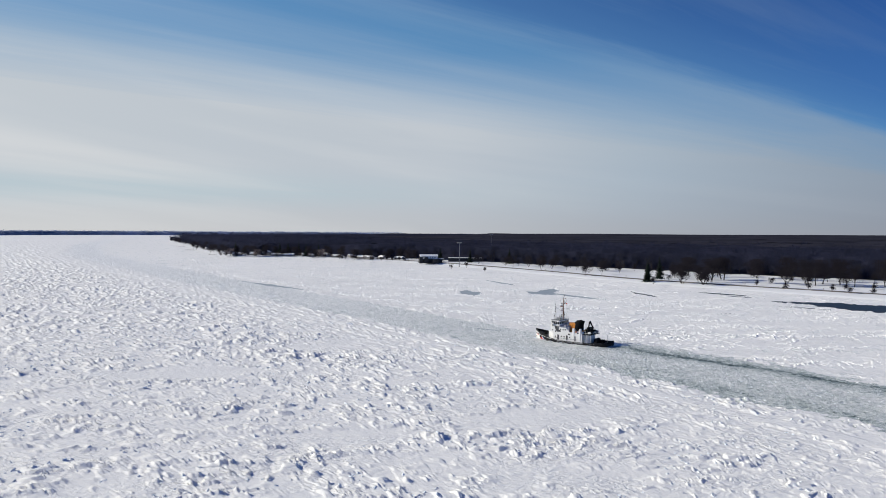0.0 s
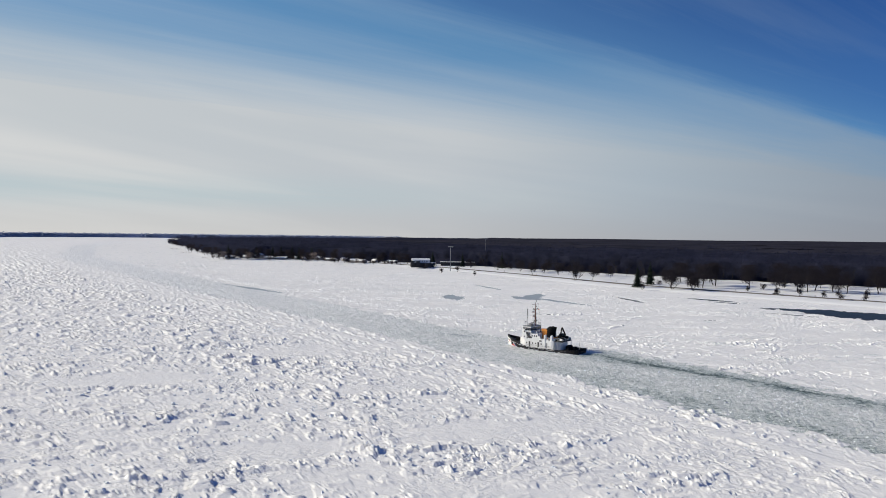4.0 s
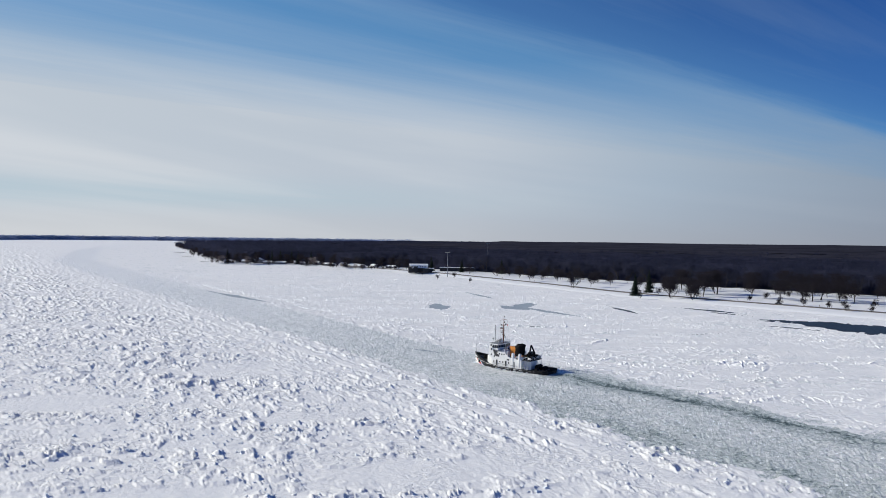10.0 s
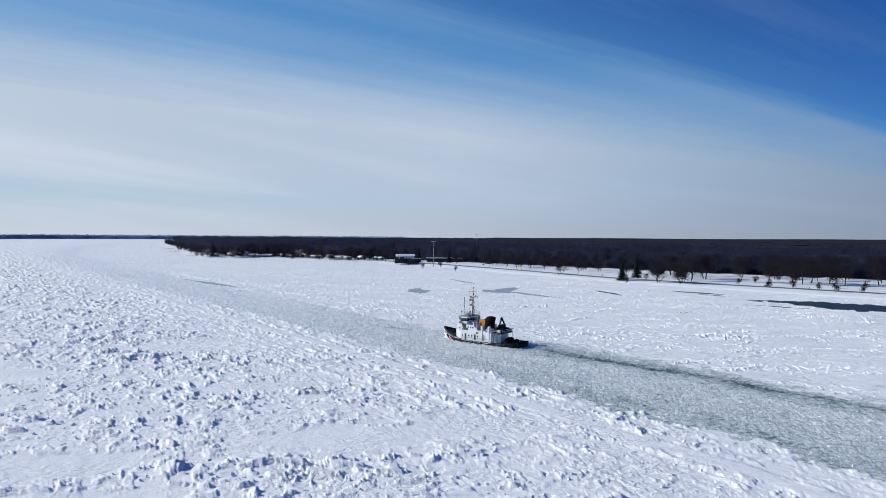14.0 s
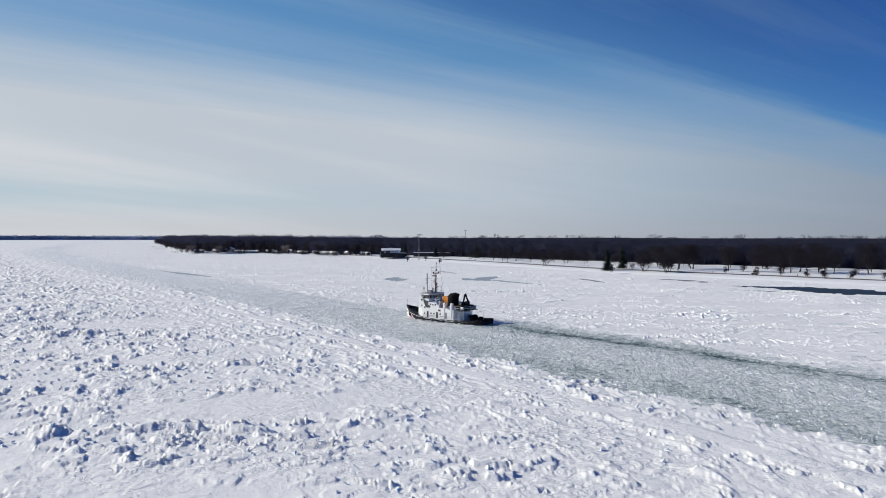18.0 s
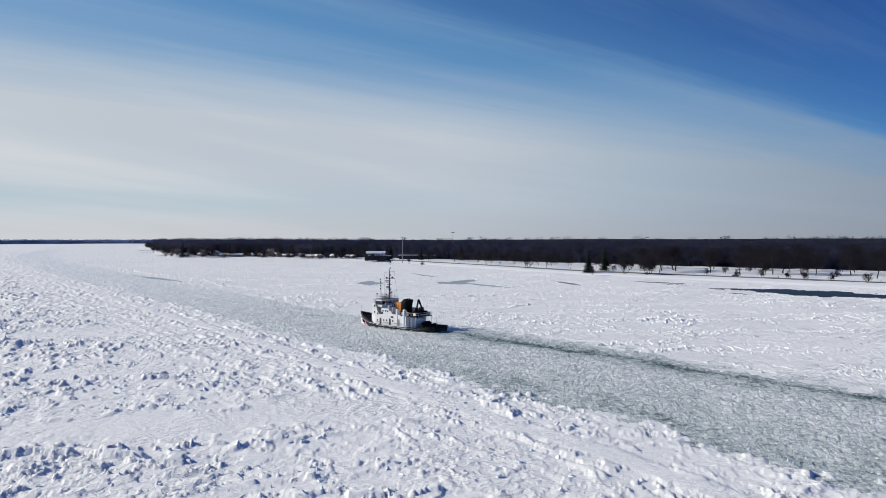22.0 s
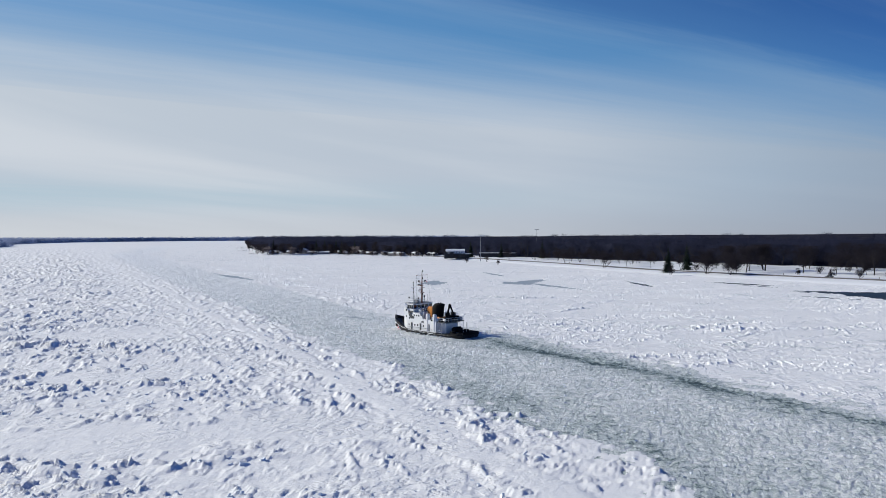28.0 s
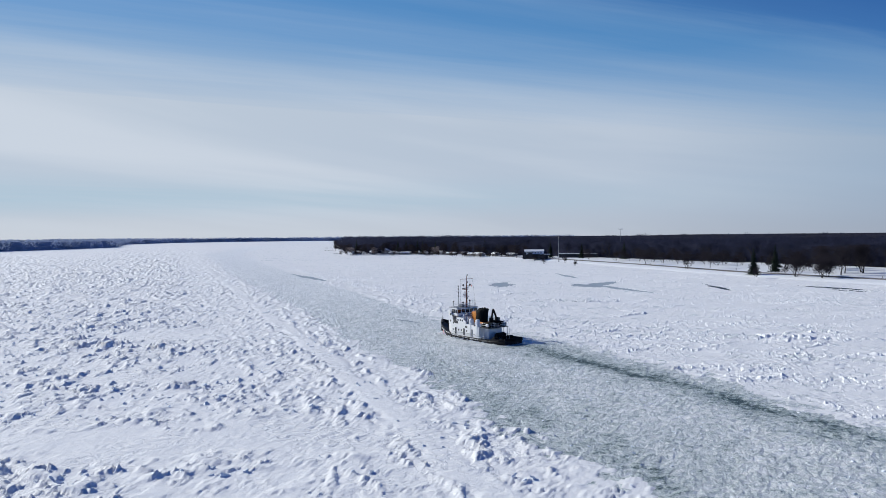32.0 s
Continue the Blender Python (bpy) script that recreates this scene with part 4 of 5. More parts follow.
        part("floodlight", box(0.5, 0.4, 0.45, (s * 1.4, my - 0.1, 14.4), 0.05), BLACK, mast)
    flag = part("ensign", prism([(my - 0.7, 14.2), (my - 1.3, 14.1), (my - 1.35, 14.55), (my - 0.7, 14.65)], 1.42, 1.45), RED, mast, "red and white ensign")
    part("ensign_band", prism([(my - 0.7, 14.33), (my - 1.31, 14.24), (my - 1.33, 14.35), (my - 0.7, 14.44)], 1.41, 1.46), SHIP_WHITE, flag)
    # second, lighter mast ahead on the pilothouse
    fore = part("signal_mast", tube([(-0.7, 9.0, z3), (-0.7, 9.0, 14.2)], 0.15, 6, end_radius=0.05), STEEL, ship, "slender signal mast with lamps")
    for z in (11.0, 12.0, 13.0, 13.8):
        part("signal_lamp", tube([(-0.7, 9.25, z), (-0.7, 9.25, z + 0.45)], 0.19, 6), BLACK, fore)
    part("yard", tube([(-1.9, 9.0, 12.7), (0.5, 9.0, 12.7)], 0.06, 5), STEEL, fore)
    for x in (-3.3, 3.3, -1.9, 2.6):
        part("whip_aerial", tube([(x, 5.2, z3), (x, 5.2, z3 + 2.2)], 0.04, 4), STEEL, ship)
    part("searchlight", box(0.6, 0.6, 0.8, (2.2, 8.6, z3), 0.1), STEEL, ship)
    for x, y, r in ((-2.6, 6.0, 0.5), (2.9, 5.6, 0.42)):
        bm = bmesh.new()
        dome = [ring(y, z3 + h, r * w, r * w, bm, 10) for h, w in ((0.0, 0.7), (0.35, 0.75), (0.5, 1.0), (0.85, 1.0), (1.15, 0.75), (1.3, 0.3))]
        part("aerial_dome", loft(dome, bm), SHIP_WHITE, ship, "white satellite aerial dome")
    for x, y, h in ((-3.4, 8.2, 1.3), (3.3, 8.0, 1.2), (1.2, 5.2, 1.6), (-1.4, 5.3, 1.1)):
        lamp = part("roof_lamp", tube([(x, y, z3), (x, y, z3 + h)], 0.06, 5), STEEL, ship)
        part("lamp_head", box(0.45, 0.35, 0.4, (x, y, z3 + h), 0.06), BLACK, lamp)
    # frozen spray along the rubbing strake
    for s in (-1, 1):
        for y0, y1 in ((17.5, 12.0), (11.2, 7.6), (6.4, 0.8), (-0.6, -3.8), (-5.0, -9.6)):
            part("ice_crust", tube([(s * (hull_at(y, 0.8 * deck_at(y)) + 0.16), y, 0.80 * deck_at(y) + 0.04 * math.sin(2.3 * y)) for y in np.linspace(y0, y1, 9)], 0.10, 5, end_radius=0.04), ROOF_ICE, hull, "frozen spray on the strake")
    part("chart_house", box(2.4, 1.8, 0.75, (0, 7.4, z3), 0.1), STEEL, ship, "grey locker on the pilothouse roof")
    # lockers, ladders and fans on the upper decks
    for x, y, z, w, d, h, mat in ((-1.4, 2.8, z2, 1.2, 0.9, 1.0, STEEL), (1.2, 2.6, z2, 1.4, 1.0, 1.2, SHIP_WHITE), (0.0, 1.4, z2, 1.6, 1.0, 0.9, DECK_GREY), (-3.4, 3.4, z1, 1.0, 1.2, 1.3, BLACK), (3.4, 3.4, z1, 1.0, 1.2, 1.3, BLACK), (-3.5, -8.2, z1, 1.0, 1.2, 0.7, SHIP_WHITE), (3.3, -12.0, z1, 1.0, 1.2, 1.0, STEEL), (-3.9, 5.4, z1, 0.9, 1.4, 0.9, STEEL),
                                  (-3.8, 0.9, z1, 0.8, 1.1, 1.1, STEEL), (3.8, 1.2, z1, 0.8, 1.1, 1.1, STEEL), (-3.2, -9.6, z1, 1.1, 1.6, 0.9, BLACK), (-1.2, -11.4, z1, 1.5, 1.1, 1.2, DECK_GREY)):
        part("deck_locker", box(w, d, h, (x, y, z), 0.08), mat, ship)
    for s in (-1, 1):
        ladder = part("ladder", tube([(s * 2.7, 3.4, z1), (s * 2.7, 4.3, z2 + 0.2)], 0.06, 4), STEEL, ship)
        for q in range(6):
            part("tread", box(0.6, 0.2, 0.05, (s * 2.85, 3.45 + q * 0.14, z1 + 0.25 + q * 0.36), 0.01), STEEL, ladder)
        part("fan_cowl", tube([(s * 3.3, 1.6, z1), (s * 3.3, 1.6, z1 + 2.3), (s * 3.3, 2.2, z1 + 2.6)], 0.32, 8), SHIP_WHITE, ship)
        part("foot_rail", tube([(s * 4.95, y, z0 + 0.9) for y in np.linspace(-6.5, 7.0, 10)], 0.05, 4), STEEL, house)
        for y in (9.0, 6.0, 3.0, 0.0, -3.0, -6.0, -9.0, -12.0, -15.0):
            part("scupper", box(0.06, 0.5, 0.16, (s * (hull_at(y, 0.85 * deck_at(y)) + 0.05), y, 0.86 * deck_at(y)), 0.01), STEEL, hull)
    # crane aft of the funnel
    crane = part("crane", tube([(0.0, -9.2, z1), (0.0, -9.2, z1 + 2.2)], 0.75, 8), BLACK, ship, "black folding deck crane")
    part("boom", tube([(0, -9.2, z1 + 1.9), (0.3, -9.9, z1 + 4.6)], 0.32, 6), BLACK, crane)
    part("boom", tube([(0.3, -9.9, z1 + 4.6), (0.5, -11.3, z1 + 2.4)], 0.30, 6), BLACK, crane)
    part("ram", tube([(0.2, -9.0, z1 + 1.4), (0.4, -9.3, z1 + 4.3)], 0.16, 6), STEEL, crane)
    part("hook_block", box(0.7, 0.7, 0.9, (0.5, -11.4, z1 + 1.6), 0.1), BLACK, crane)
    boat = part("workboat", prism([(-11.6, z1 + 1.3), (-6.6, z1 + 1.3), (-6.2, z1 + 0.9), (-6.9, z1 + 0.35), (-11.4, z1 + 0.35)], 1.6, 3.3), BLACK, ship, "dark workboat lashed on the boat deck")
    part("canopy", box(1.2, 1.6, 0.9, (2.45, -9.2, z1 + 1.3), 0.1), DECK_GREY, boat)
    for y in (-5.6, -11.8):
        part("life_raft", tube([(-3.5, y - 0.6, z1 + 0.55), (-3.5, y + 0.6, z1 + 0.55)], 0.38, 10), SHIP_WHITE, ship, "white life raft canister")
    part("deck_locker", box(1.6, 1.2, 1.3, (-2.6, -12.2, z1), 0.06), BLACK, ship)
    # towing gear on the after deck
    winch = part("towing_winch", tube([(-1.5, -14.2, 1.9), (1.5, -14.2, 1.9)], 0.75, 12), BLACK, ship, "black towing winch")
    for s in (-1, 1):
        part("winch_frame", box(0.3, 1.9, 1.7, (s * 1.6, -14.2, 0.6), 0.05), BLACK, winch)
    for s in (-1, 1):
        part("towing_bitt", tube([(s * 1.0, -16.8, 0.6), (s * 1.0, -16.8, 2.1)], 0.28, 8), BLACK, ship)
    part("bitt_crossbar", tube([(-1.7, -16.8, 1.75), (1.7, -16.8, 1.75)], 0.2, 8), BLACK, ship)
    part("fender_roll", tube([(x, -21.3 + 0.05 * x * x, 1.3) for x in np.linspace(-3.4, 3.4, 9)], 0.42, 8), BLACK, ship, "black rubber stern fender")
    for x, y, w, d, h in ((-3.0, -15.2, 1.4, 1.6, 1.0), (3.0, -15.6, 1.3, 1.8, 1.2), (-2.8, -18.6, 1.6, 1.2, 0.8), (2.6, -18.9, 1.2, 1.2, 0.9)):
        part("deck_gear", box(w, d, h, (x, y, 0.62), 0.1, 0.85), BLACK, ship)
    part("stern_light_mast", tube([(-1.0, -20.2, 0.8), (-1.0, -20.2, 4.4)], 0.06, 5), STEEL, ship)
    # foredeck gear
    part("jackstaff", tube([(0, 20.5, 3.0), (0, 20.9, 5.8)], 0.06, 5), STEEL, ship)
    caps = part("anchor_windlass", tube([(-1.0, 15.2, 2.9), (1.0, 15.2, 2.9)], 0.42, 10), BLACK, ship, "black anchor windlass")
    part("windlass_base", box(1.4, 1.2, 0.7, (0, 15.2, 1.95), 0.05), BLACK, caps)
    for s in (-1, 1):
        part("anchor", box(0.25, 1.0, 1.3, (s * (hull_at(16.6, 1.9) + 0.12), 16.6, 0.9), 0.08), BLACK, hull)
    ship.matrix_world = pose(SHIP[0], SHIP[1], 0.0, 0, 0, -SHIP_HEADING) @ Matrix.Diagonal((0.92, 0.785, 1.06, 1))
    return ship


tug = build_ship()

# ---- trees of the park ----


def twig_cloud(rng, count, height, radius, low, width, needles=False):
    """A crown of fine slivers, dense towards its outside, with gaps."""
    bm = bmesh.new()
    clumps = [Vector((rng.gauss(0, 0.45) * radius, rng.gauss(0, 0.45) * radius, low + (height - low) * rng.uniform(0.1, 0.95))) for _ in range(22)]
    for i in range(count):
        c = rng.choice(clumps)
        p = c + Vector((rng.gauss(0, 0.30), rng.gauss(0, 0.30), rng.gauss(0, 0.25))) * radius
        p.z = min(max(p.z, low * 0.8), height)
        lean = Vector((p.x, p.y, radius * rng.uniform(0.3, 1.3))).normalized() + Vector((rng.gauss(0, 0.4), rng.gauss(0, 0.4), rng.gauss(0, 0.3)))
        cross = lean.cross(Vector((rng.gauss(0, 1), rng.gauss(0, 1), rng.gauss(0, 1)))).normalized() * width
        tip = p + lean.normalized() * radius * rng.uniform(0.18, 0.42)
        bm.faces.new((bm.verts.new(p - cross), bm.verts.new(p + cross), bm.verts.new(tip)))
    return bm


def bare_tree(name, seed, height, spread, stems=1, label="", twig=None):
    """A leafless tree: trunk and limbs in one mesh, twigs in another."""
    rng = random.Random(seed)
    tree = tagged(new(name), label, "tree" if height > 5.5 else "shrub")
    bm = bmesh.new()

    def grow(p, d, length, r, depth):
        pts = [p]
        for _ in range(3):
            d = (d + Vector((rng.gauss(0, 0.14), rng.gauss(0, 0.14), rng.gauss(0.03, 0.08)))).normalized()
            p = p + d * length / 3
            pts.append(p)
        tube(pts, r, 5 if depth < 2 else 3, bm, end_radius=r * 0.55)
        if depth >= 3:
            return
        for _ in range(rng.choice((3, 3, 4))):
            side = Vector((rng.gauss(0, 1), rng.gauss(0, 1), 0)).normalized()
            grow(pts[rng.choice((2, 3, 3))], (d * 0.55 + side * rng.uniform(0.45, 0.9) * spread + Vector((0, 0, 0.25))).normalized(), length * rng.uniform(0.55, 0.8), r * 0.5, depth + 1)
    for i in range(stems):
        lean = Vector((rng.gauss(0, 0.3), rng.gauss(0, 0.3), 1)) if stems > 1 else Vector((rng.gauss(0, 0.05), rng.gauss(0, 0.05), 1))
        grow(Vector((rng.gauss(0, 0.3) * (stems > 1), rng.gauss(0, 0.3) * (stems > 1), -0.6)), lean.normalized(), height * (0.36 if stems == 1 else 0.42), height * 0.024, 0)
    part("trunk", bm, BARK, tree)
    part("crown", twig_cloud(rng, 2300, height, height * 0.31 * spread, height * (0.32 if stems == 1 else 0.24), height * 0.0052), twig or TWIGS, tree)
    return tree


def spruce(seed, height, label):
    """A dense dark conifer: stem, and whorls of drooping boughs made of needle sprays."""
    rng = random.Random(seed)
    tree = tagged(new("spruce"), label, "tree")
    part("trunk", tube([(0, 0, -0.6), (0, 0, height * 0.5), (0, 0, height * 0.98)], height * 0.016, 6, end_radius=0.04), BARK, tree)
    bm = bmesh.new()
    level = height * 0.06
    while level < height * 0.97:
        reach = (height - level) * 0.30 * rng.uniform(0.8, 1.1) + 0.2
        for _ in range(19):
            a = rng.uniform(0, 2 * math.pi)
            out = Vector((math.cos(a), math.sin(a), rng.uniform(-0.45, -0.1)))
            side = Vector((-math.sin(a), math.cos(a), 0))
            for q in range(4):
                p = Vector((0, 0, level)) + out * reach * (q / 4.5) * rng.uniform(0.9, 1.1)
                w = reach * 0.20 * (1.2 - q / 5)
                tip = p + (out + side * rng.uniform(-0.6, 0.6)) * reach * 0.36 + Vector((0, 0, rng.uniform(-0.2, 0.1)))
                bm.faces.new((bm.verts.new(p - side * w), bm.verts.new(p + side * w + Vector((0, 0, 0.1))), bm.verts.new(tip)))
        level += height * 0.030
    part("needles", bm, NEEDLES, tree)
    return tree


def stand(kinds, places, size, group, lift=1.75, seed=3):
    """Copies of some model trees at the places given, each turned and scaled by chance."""
    rng = random.Random(seed)
    for i, (x, y) in enumerate(places):
        model = kinds[i % len(kinds)]
        ob = copy_thing(model, pose(x, y, lift, 0, 0, rng.uniform(0, 360)))
        f = size * rng.uniform(0.85, 1.15)
        ob.scale = (f, f, f * rng.uniform(0.92, 1.08))
        tagged(ob, group=group)
    for model in kinds:
        for o in (*model.children_recursive, model):
            bpy.data.objects.remove(o)


BIG = "tall bare broad-crowned tree standing on the snowy park lawn"
MIDDLE = "medium bare tree with a short trunk on the snowy lawn"
LOW = "low twiggy leafless shrub beside the bank road"
stand([bare_tree("bare_tree", 11, 17, 1.0, 1, BIG), bare_tree("bare_tree", 12, 18, 1.15, 1, BIG), bare_tree("bare_tree", 13, 16, 0.95, 2, BIG)],
      [(146, 683), (179, 757), (187, 782), (175, 689), (183, 711), (197, 724), (211, 682), (253, 717), (273, 746), (248, 676), (246, 655), (261, 672), (279, 697), (269, 660), (289, 698), (270, 642), (297, 646), (195, 713), (310, 618), (322, 640), (336, 608), (315, 673), (342, 648), (360, 588), (380, 608), (235, 738), (300, 716), (207, 758), (330, 575), (352, 556), (226, 664), (290, 604)], 1.0, "large bare trees of the park")
stand([bare_tree("bare_tree", 21, 11, 1.1, 1, MIDDLE), bare_tree("bare_tree", 22, 10, 1.0, 3, MIDDLE), bare_tree("bare_tree", 23, 12, 1.2, 2, MIDDLE)],
      [(6, 1042), (22, 956), (46, 929), (52, 859), (68, 890), (79, 937), (81, 865), (82, 771), (104, 857), (102, 785), (113, 834), (123, 861), (126, 813), (144, 673), (157, 660), (158, 665),
       (162, 668), (60, 912), (92, 905), (134, 846), (30, 990), (150, 790), (170, 775), (-10, 1000), (174, 720), (160, 745), (108, 900)], 1.0, "medium bare trees of the park")
stand([bare_tree("bare_shrub", 31, 5, 1.2, 4, LOW), bare_tree("bare_shrub", 32, 4.5, 1.0, 5, LOW)],
      [(145, 711), (200, 658), (219, 673), (210, 630), (248, 698), (266, 714), (223, 621), (233, 606), (235, 587), (248, 580), (260, 564), (302, 514), (250, 618), (274, 622), (-47, 879), (-12, 833),
       (-29, 912), (120, 674), (-68, 962), (330, 500), (350, 470), (-150, 1098), (-185, 1112), (-205, 1124), (-136, 1088), (-128, 1084), (-118, 1078), (-124, 1092), (-110, 1070), (-142, 1096)], 1.0, "low shrubs along the road", 1.5)
YOUNG = "small bare tree with a thin trunk on the snowy lawn"
rng_lawn = np.random.default_rng(33)
lawn_line = resample(SHORE, 5.0)
lawn_side = np.gradient(lawn_line, axis=0)
lawn_side = np.stack([lawn_side[:, 1], -lawn_side[:, 0]], 1) / np.hypot(*lawn_side.T)[:, None]
lawn_pick = rng_lawn.choice(np.nonzero((lawn_line[:, 1] > 470) & (lawn_line[:, 1] < 960))[0], 40)
lawn_depth = 52 + (front(lawn_line[lawn_pick]) - 62) * rng_lawn.uniform(0, 1, 40)
stand([bare_tree("bare_tree", 81, 8.5, 1.05, 1, YOUNG), bare_tree("bare_tree", 84, 7.5, 1.25, 1, YOUNG)],
      [(float(x), float(y)) for x, y in lawn_line[lawn_pick] + lawn_side[lawn_pick] * lawn_depth[:, None]], 1.0, "scattered bare trees of the lawn")
EDGE = "tall bare tree at the dark edge of the woods"
rng_edge = np.random.default_rng(12)
edge_line = resample(SHORE, 15.0)
edge_side = np.gradient(edge_line, axis=0)
edge_side = np.stack([edge_side[:, 1], -edge_side[:, 0]], 1) / np.hypot(*edge_side.T)[:, None]
edge_spots = edge_line + edge_side * (front(edge_line) + rng_edge.uniform(-3, 10, len(edge_line)))[:, None]
# crowns share the woods' haze-blue twig colour
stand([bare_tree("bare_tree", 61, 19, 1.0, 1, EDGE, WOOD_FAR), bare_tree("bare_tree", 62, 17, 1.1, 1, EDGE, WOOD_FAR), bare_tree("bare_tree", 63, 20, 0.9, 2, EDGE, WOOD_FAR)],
      [(float(x), float(y)) for x, y in edge_spots if 430 < y < 1180], 1.0, "bare trees along the edge of the woods", 1.8)
SHORE_TREE = "bare tree standing among the shore houses"
stand([bare_tree("bare_tree", 51, 13, 1.1, 1, SHORE_TREE), bare_tree("bare_tree", 52, 10, 1.2, 3, SHORE_TREE), bare_tree("bare_tree", 53, 15, 1.0, 2, SHORE_TREE)],
      [(-404, 1222), (-396, 1232), (-373, 1216), (-368, 1236), (-350, 1212), (-346, 1240), (-330, 1236), (-311, 1206), (-306, 1222), (-290, 1202), (-286, 1226), (-268, 1200), (-262, 1214), (-250, 1202),
       (-234, 1192), (-230, 1166), (-212, 1180), (-208, 1150), (-186, 1150), (-180, 1170), (-168, 1128), (-166, 1152), (-140, 1122), (-136, 1146), (-118, 1104), (-120, 1128), (-104, 1060), (-96, 1084),
       (-442, 1300), (-480, 1375), (-520, 1450), (-560, 1530), (-590, 1600), (-415, 1240), (-380, 1242), (-356, 1208), (-338, 1206), (-325, 1238), (-298, 1232), (-276, 1230), (-255, 1182), (-242, 1210), (-220, 1200), (-196, 1182), (-188, 1128)], 1.0, "bare trees among the shore houses", 1.6)
rng_point = np.random.default_rng(45)
point_line = resample([(-405, 1222), (-520, 1458), (-720, 1908), (-990, 2470)], 9.0)
point_spots = point_line + np.array([0.9, 0.42]) * rng_point.uniform(4, 26, (len(point_line), 1))
stand([bare_tree("bare_tree", 54, 12, 1.2, 2, SHORE_TREE), bare_tree("bare_tree", 55, 9, 1.3, 3, SHORE_TREE), bare_tree("bare_tree", 56, 14, 1.0, 1, SHORE_TREE, WOOD_FAR)],
      [(float(x), float(y)) for x, y in point_spots[::2]], 1.0, "bare trees along the far point", 1.5)
PALE = thin_twigs("pale_frosted_twigs", (0.24, 0.21, 0.21), 0.2)
stand([bare_tree("bare_tree", 57, 11, 1.5, 3, "pale round-crowned bare tree beside the shore houses", PALE)], [(-398, 1220), (-352, 1206), (-246, 1186)], 1.0, "pale bare trees on the shore", 1.5)
HEDGE = "pale brown leafless shrub beside the shore houses"
rng_hedge = random.Random(71)
stand([bare_tree("bare_shrub", 71, 5.4, 1.5, 5, HEDGE, SHRUB_TWIGS), bare_tree("bare_shrub", 72, 5.0, 1.6, 5, HEDGE, TWIGS)],
      [(-410 + 9.2 * i + rng_hedge.uniform(-4, 4), (1208 if i < 14 else 1208 - (i - 14) * 9.0) + rng_hedge.uniform(-2, 10)) for i in range(30)], 1.0, "leafless shrubs round the shore houses", 1.4)
SPRUCE = "tall dark green spruce tree standing in the snow"
stand([spruce(41, 22, SPRUCE), spruce(42, 20, SPRUCE)],
      [(141, 726), (122, 697), (-320, 1226), (-307, 1228), (-275, 1212), (-256, 1218), (-292, 1240), (-60, 1052), (-20, 1030), (30, 1000), (-395, 1238), (-352, 1246), (-240, 1222), (-170, 1178), (-120, 1150)], 0.95, "dark spruces on the bank")

# ---- houses ----
SIDING = material("pale_clapboard_siding", (0.30, 0.30, 0.32), 0.8, vary=0.1, scale=0.4, random=1.0)
BRICK = material("brown_brick_wall", (0.16, 0.10, 0.07), 0.85, vary=0.25, scale=0.8)
DARK_WALL = material("dark_stained_wall", (0.022, 0.023, 0.028), 0.7, vary=0.25, scale=0.3)
WOOD = material("weathered_grey_timber", (0.16, 0.14, 0.12), 0.85, vary=0.25, scale=1.0)
GALV = material("galvanised_steel", (0.30, 0.31, 0.33), 0.45, metal=0.6, vary=0.15, scale=1.0)
LAMP_GLASS = material("lamp_glass", (0.6, 0.6, 0.58), 0.2, vary=0.05)
ROOF_SNOW = LAND_SNOW


def house(x, y, turn, w, d, wall_height, roof_height, label, wall=SIDING, chimney=True, windows=4):
    """A house with walls, a snow-covered gable roof with eaves, windows, a door and a chimney."""
    home = tagged(new("house"), label, "house", "houses on the shore")
    walls = part("wall", prism([(-d / 2, -0.6), (-d / 2, wall_height), (0, wall_height + roof_height * 0.92), (d / 2, wall_height), (d / 2, -0.6)], -w / 2, w / 2), wall, home)
    roof = part("roof", prism([(-d / 2 - 0.6, wall_height - 0.25), (0, wall_height + roof_height), (d / 2 + 0.6, wall_height - 0.25), (d / 2 + 0.6, wall_height + 0.1), (0, wall_height + roof_height + 0.38), (-d / 2 - 0.6, wall_height + 0.1)],
                              -w / 2 - 0.5, w / 2 + 0.5), ROOF_SNOW, home, "gable roof under thick snow")
    if chimney:
        part("chimney", box(0.9, 0.9, roof_height + 1.4, (w * 0.22, 0.4, wall_height - 0.1), 0.05), BRICK, roof)
    for q in range(windows):
        px = (q + 0.5) / windows * w - w / 2
        for side in (-1, 1):
            if q == windows // 2 and side < 0:
                part("door", box(1.0, 0.12, 2.05, (px, side * d / 2, 0), 0.03), DARK_WALL, home)
                continue
            frame_part = part("window", box(1.5, 0.14, 1.25, (px, side * d / 2, wall_height * 0.38), 0.02), SHIP_WHITE, home)
            part("pane", box(1.25, 0.2, 1.0, (px, side * d / 2, wall_height * 0.38 + 0.12), 0.01), GLASS, frame_part)
    home.matrix_world = pose(x, y, 1.65, 0, 0, turn)
    return home


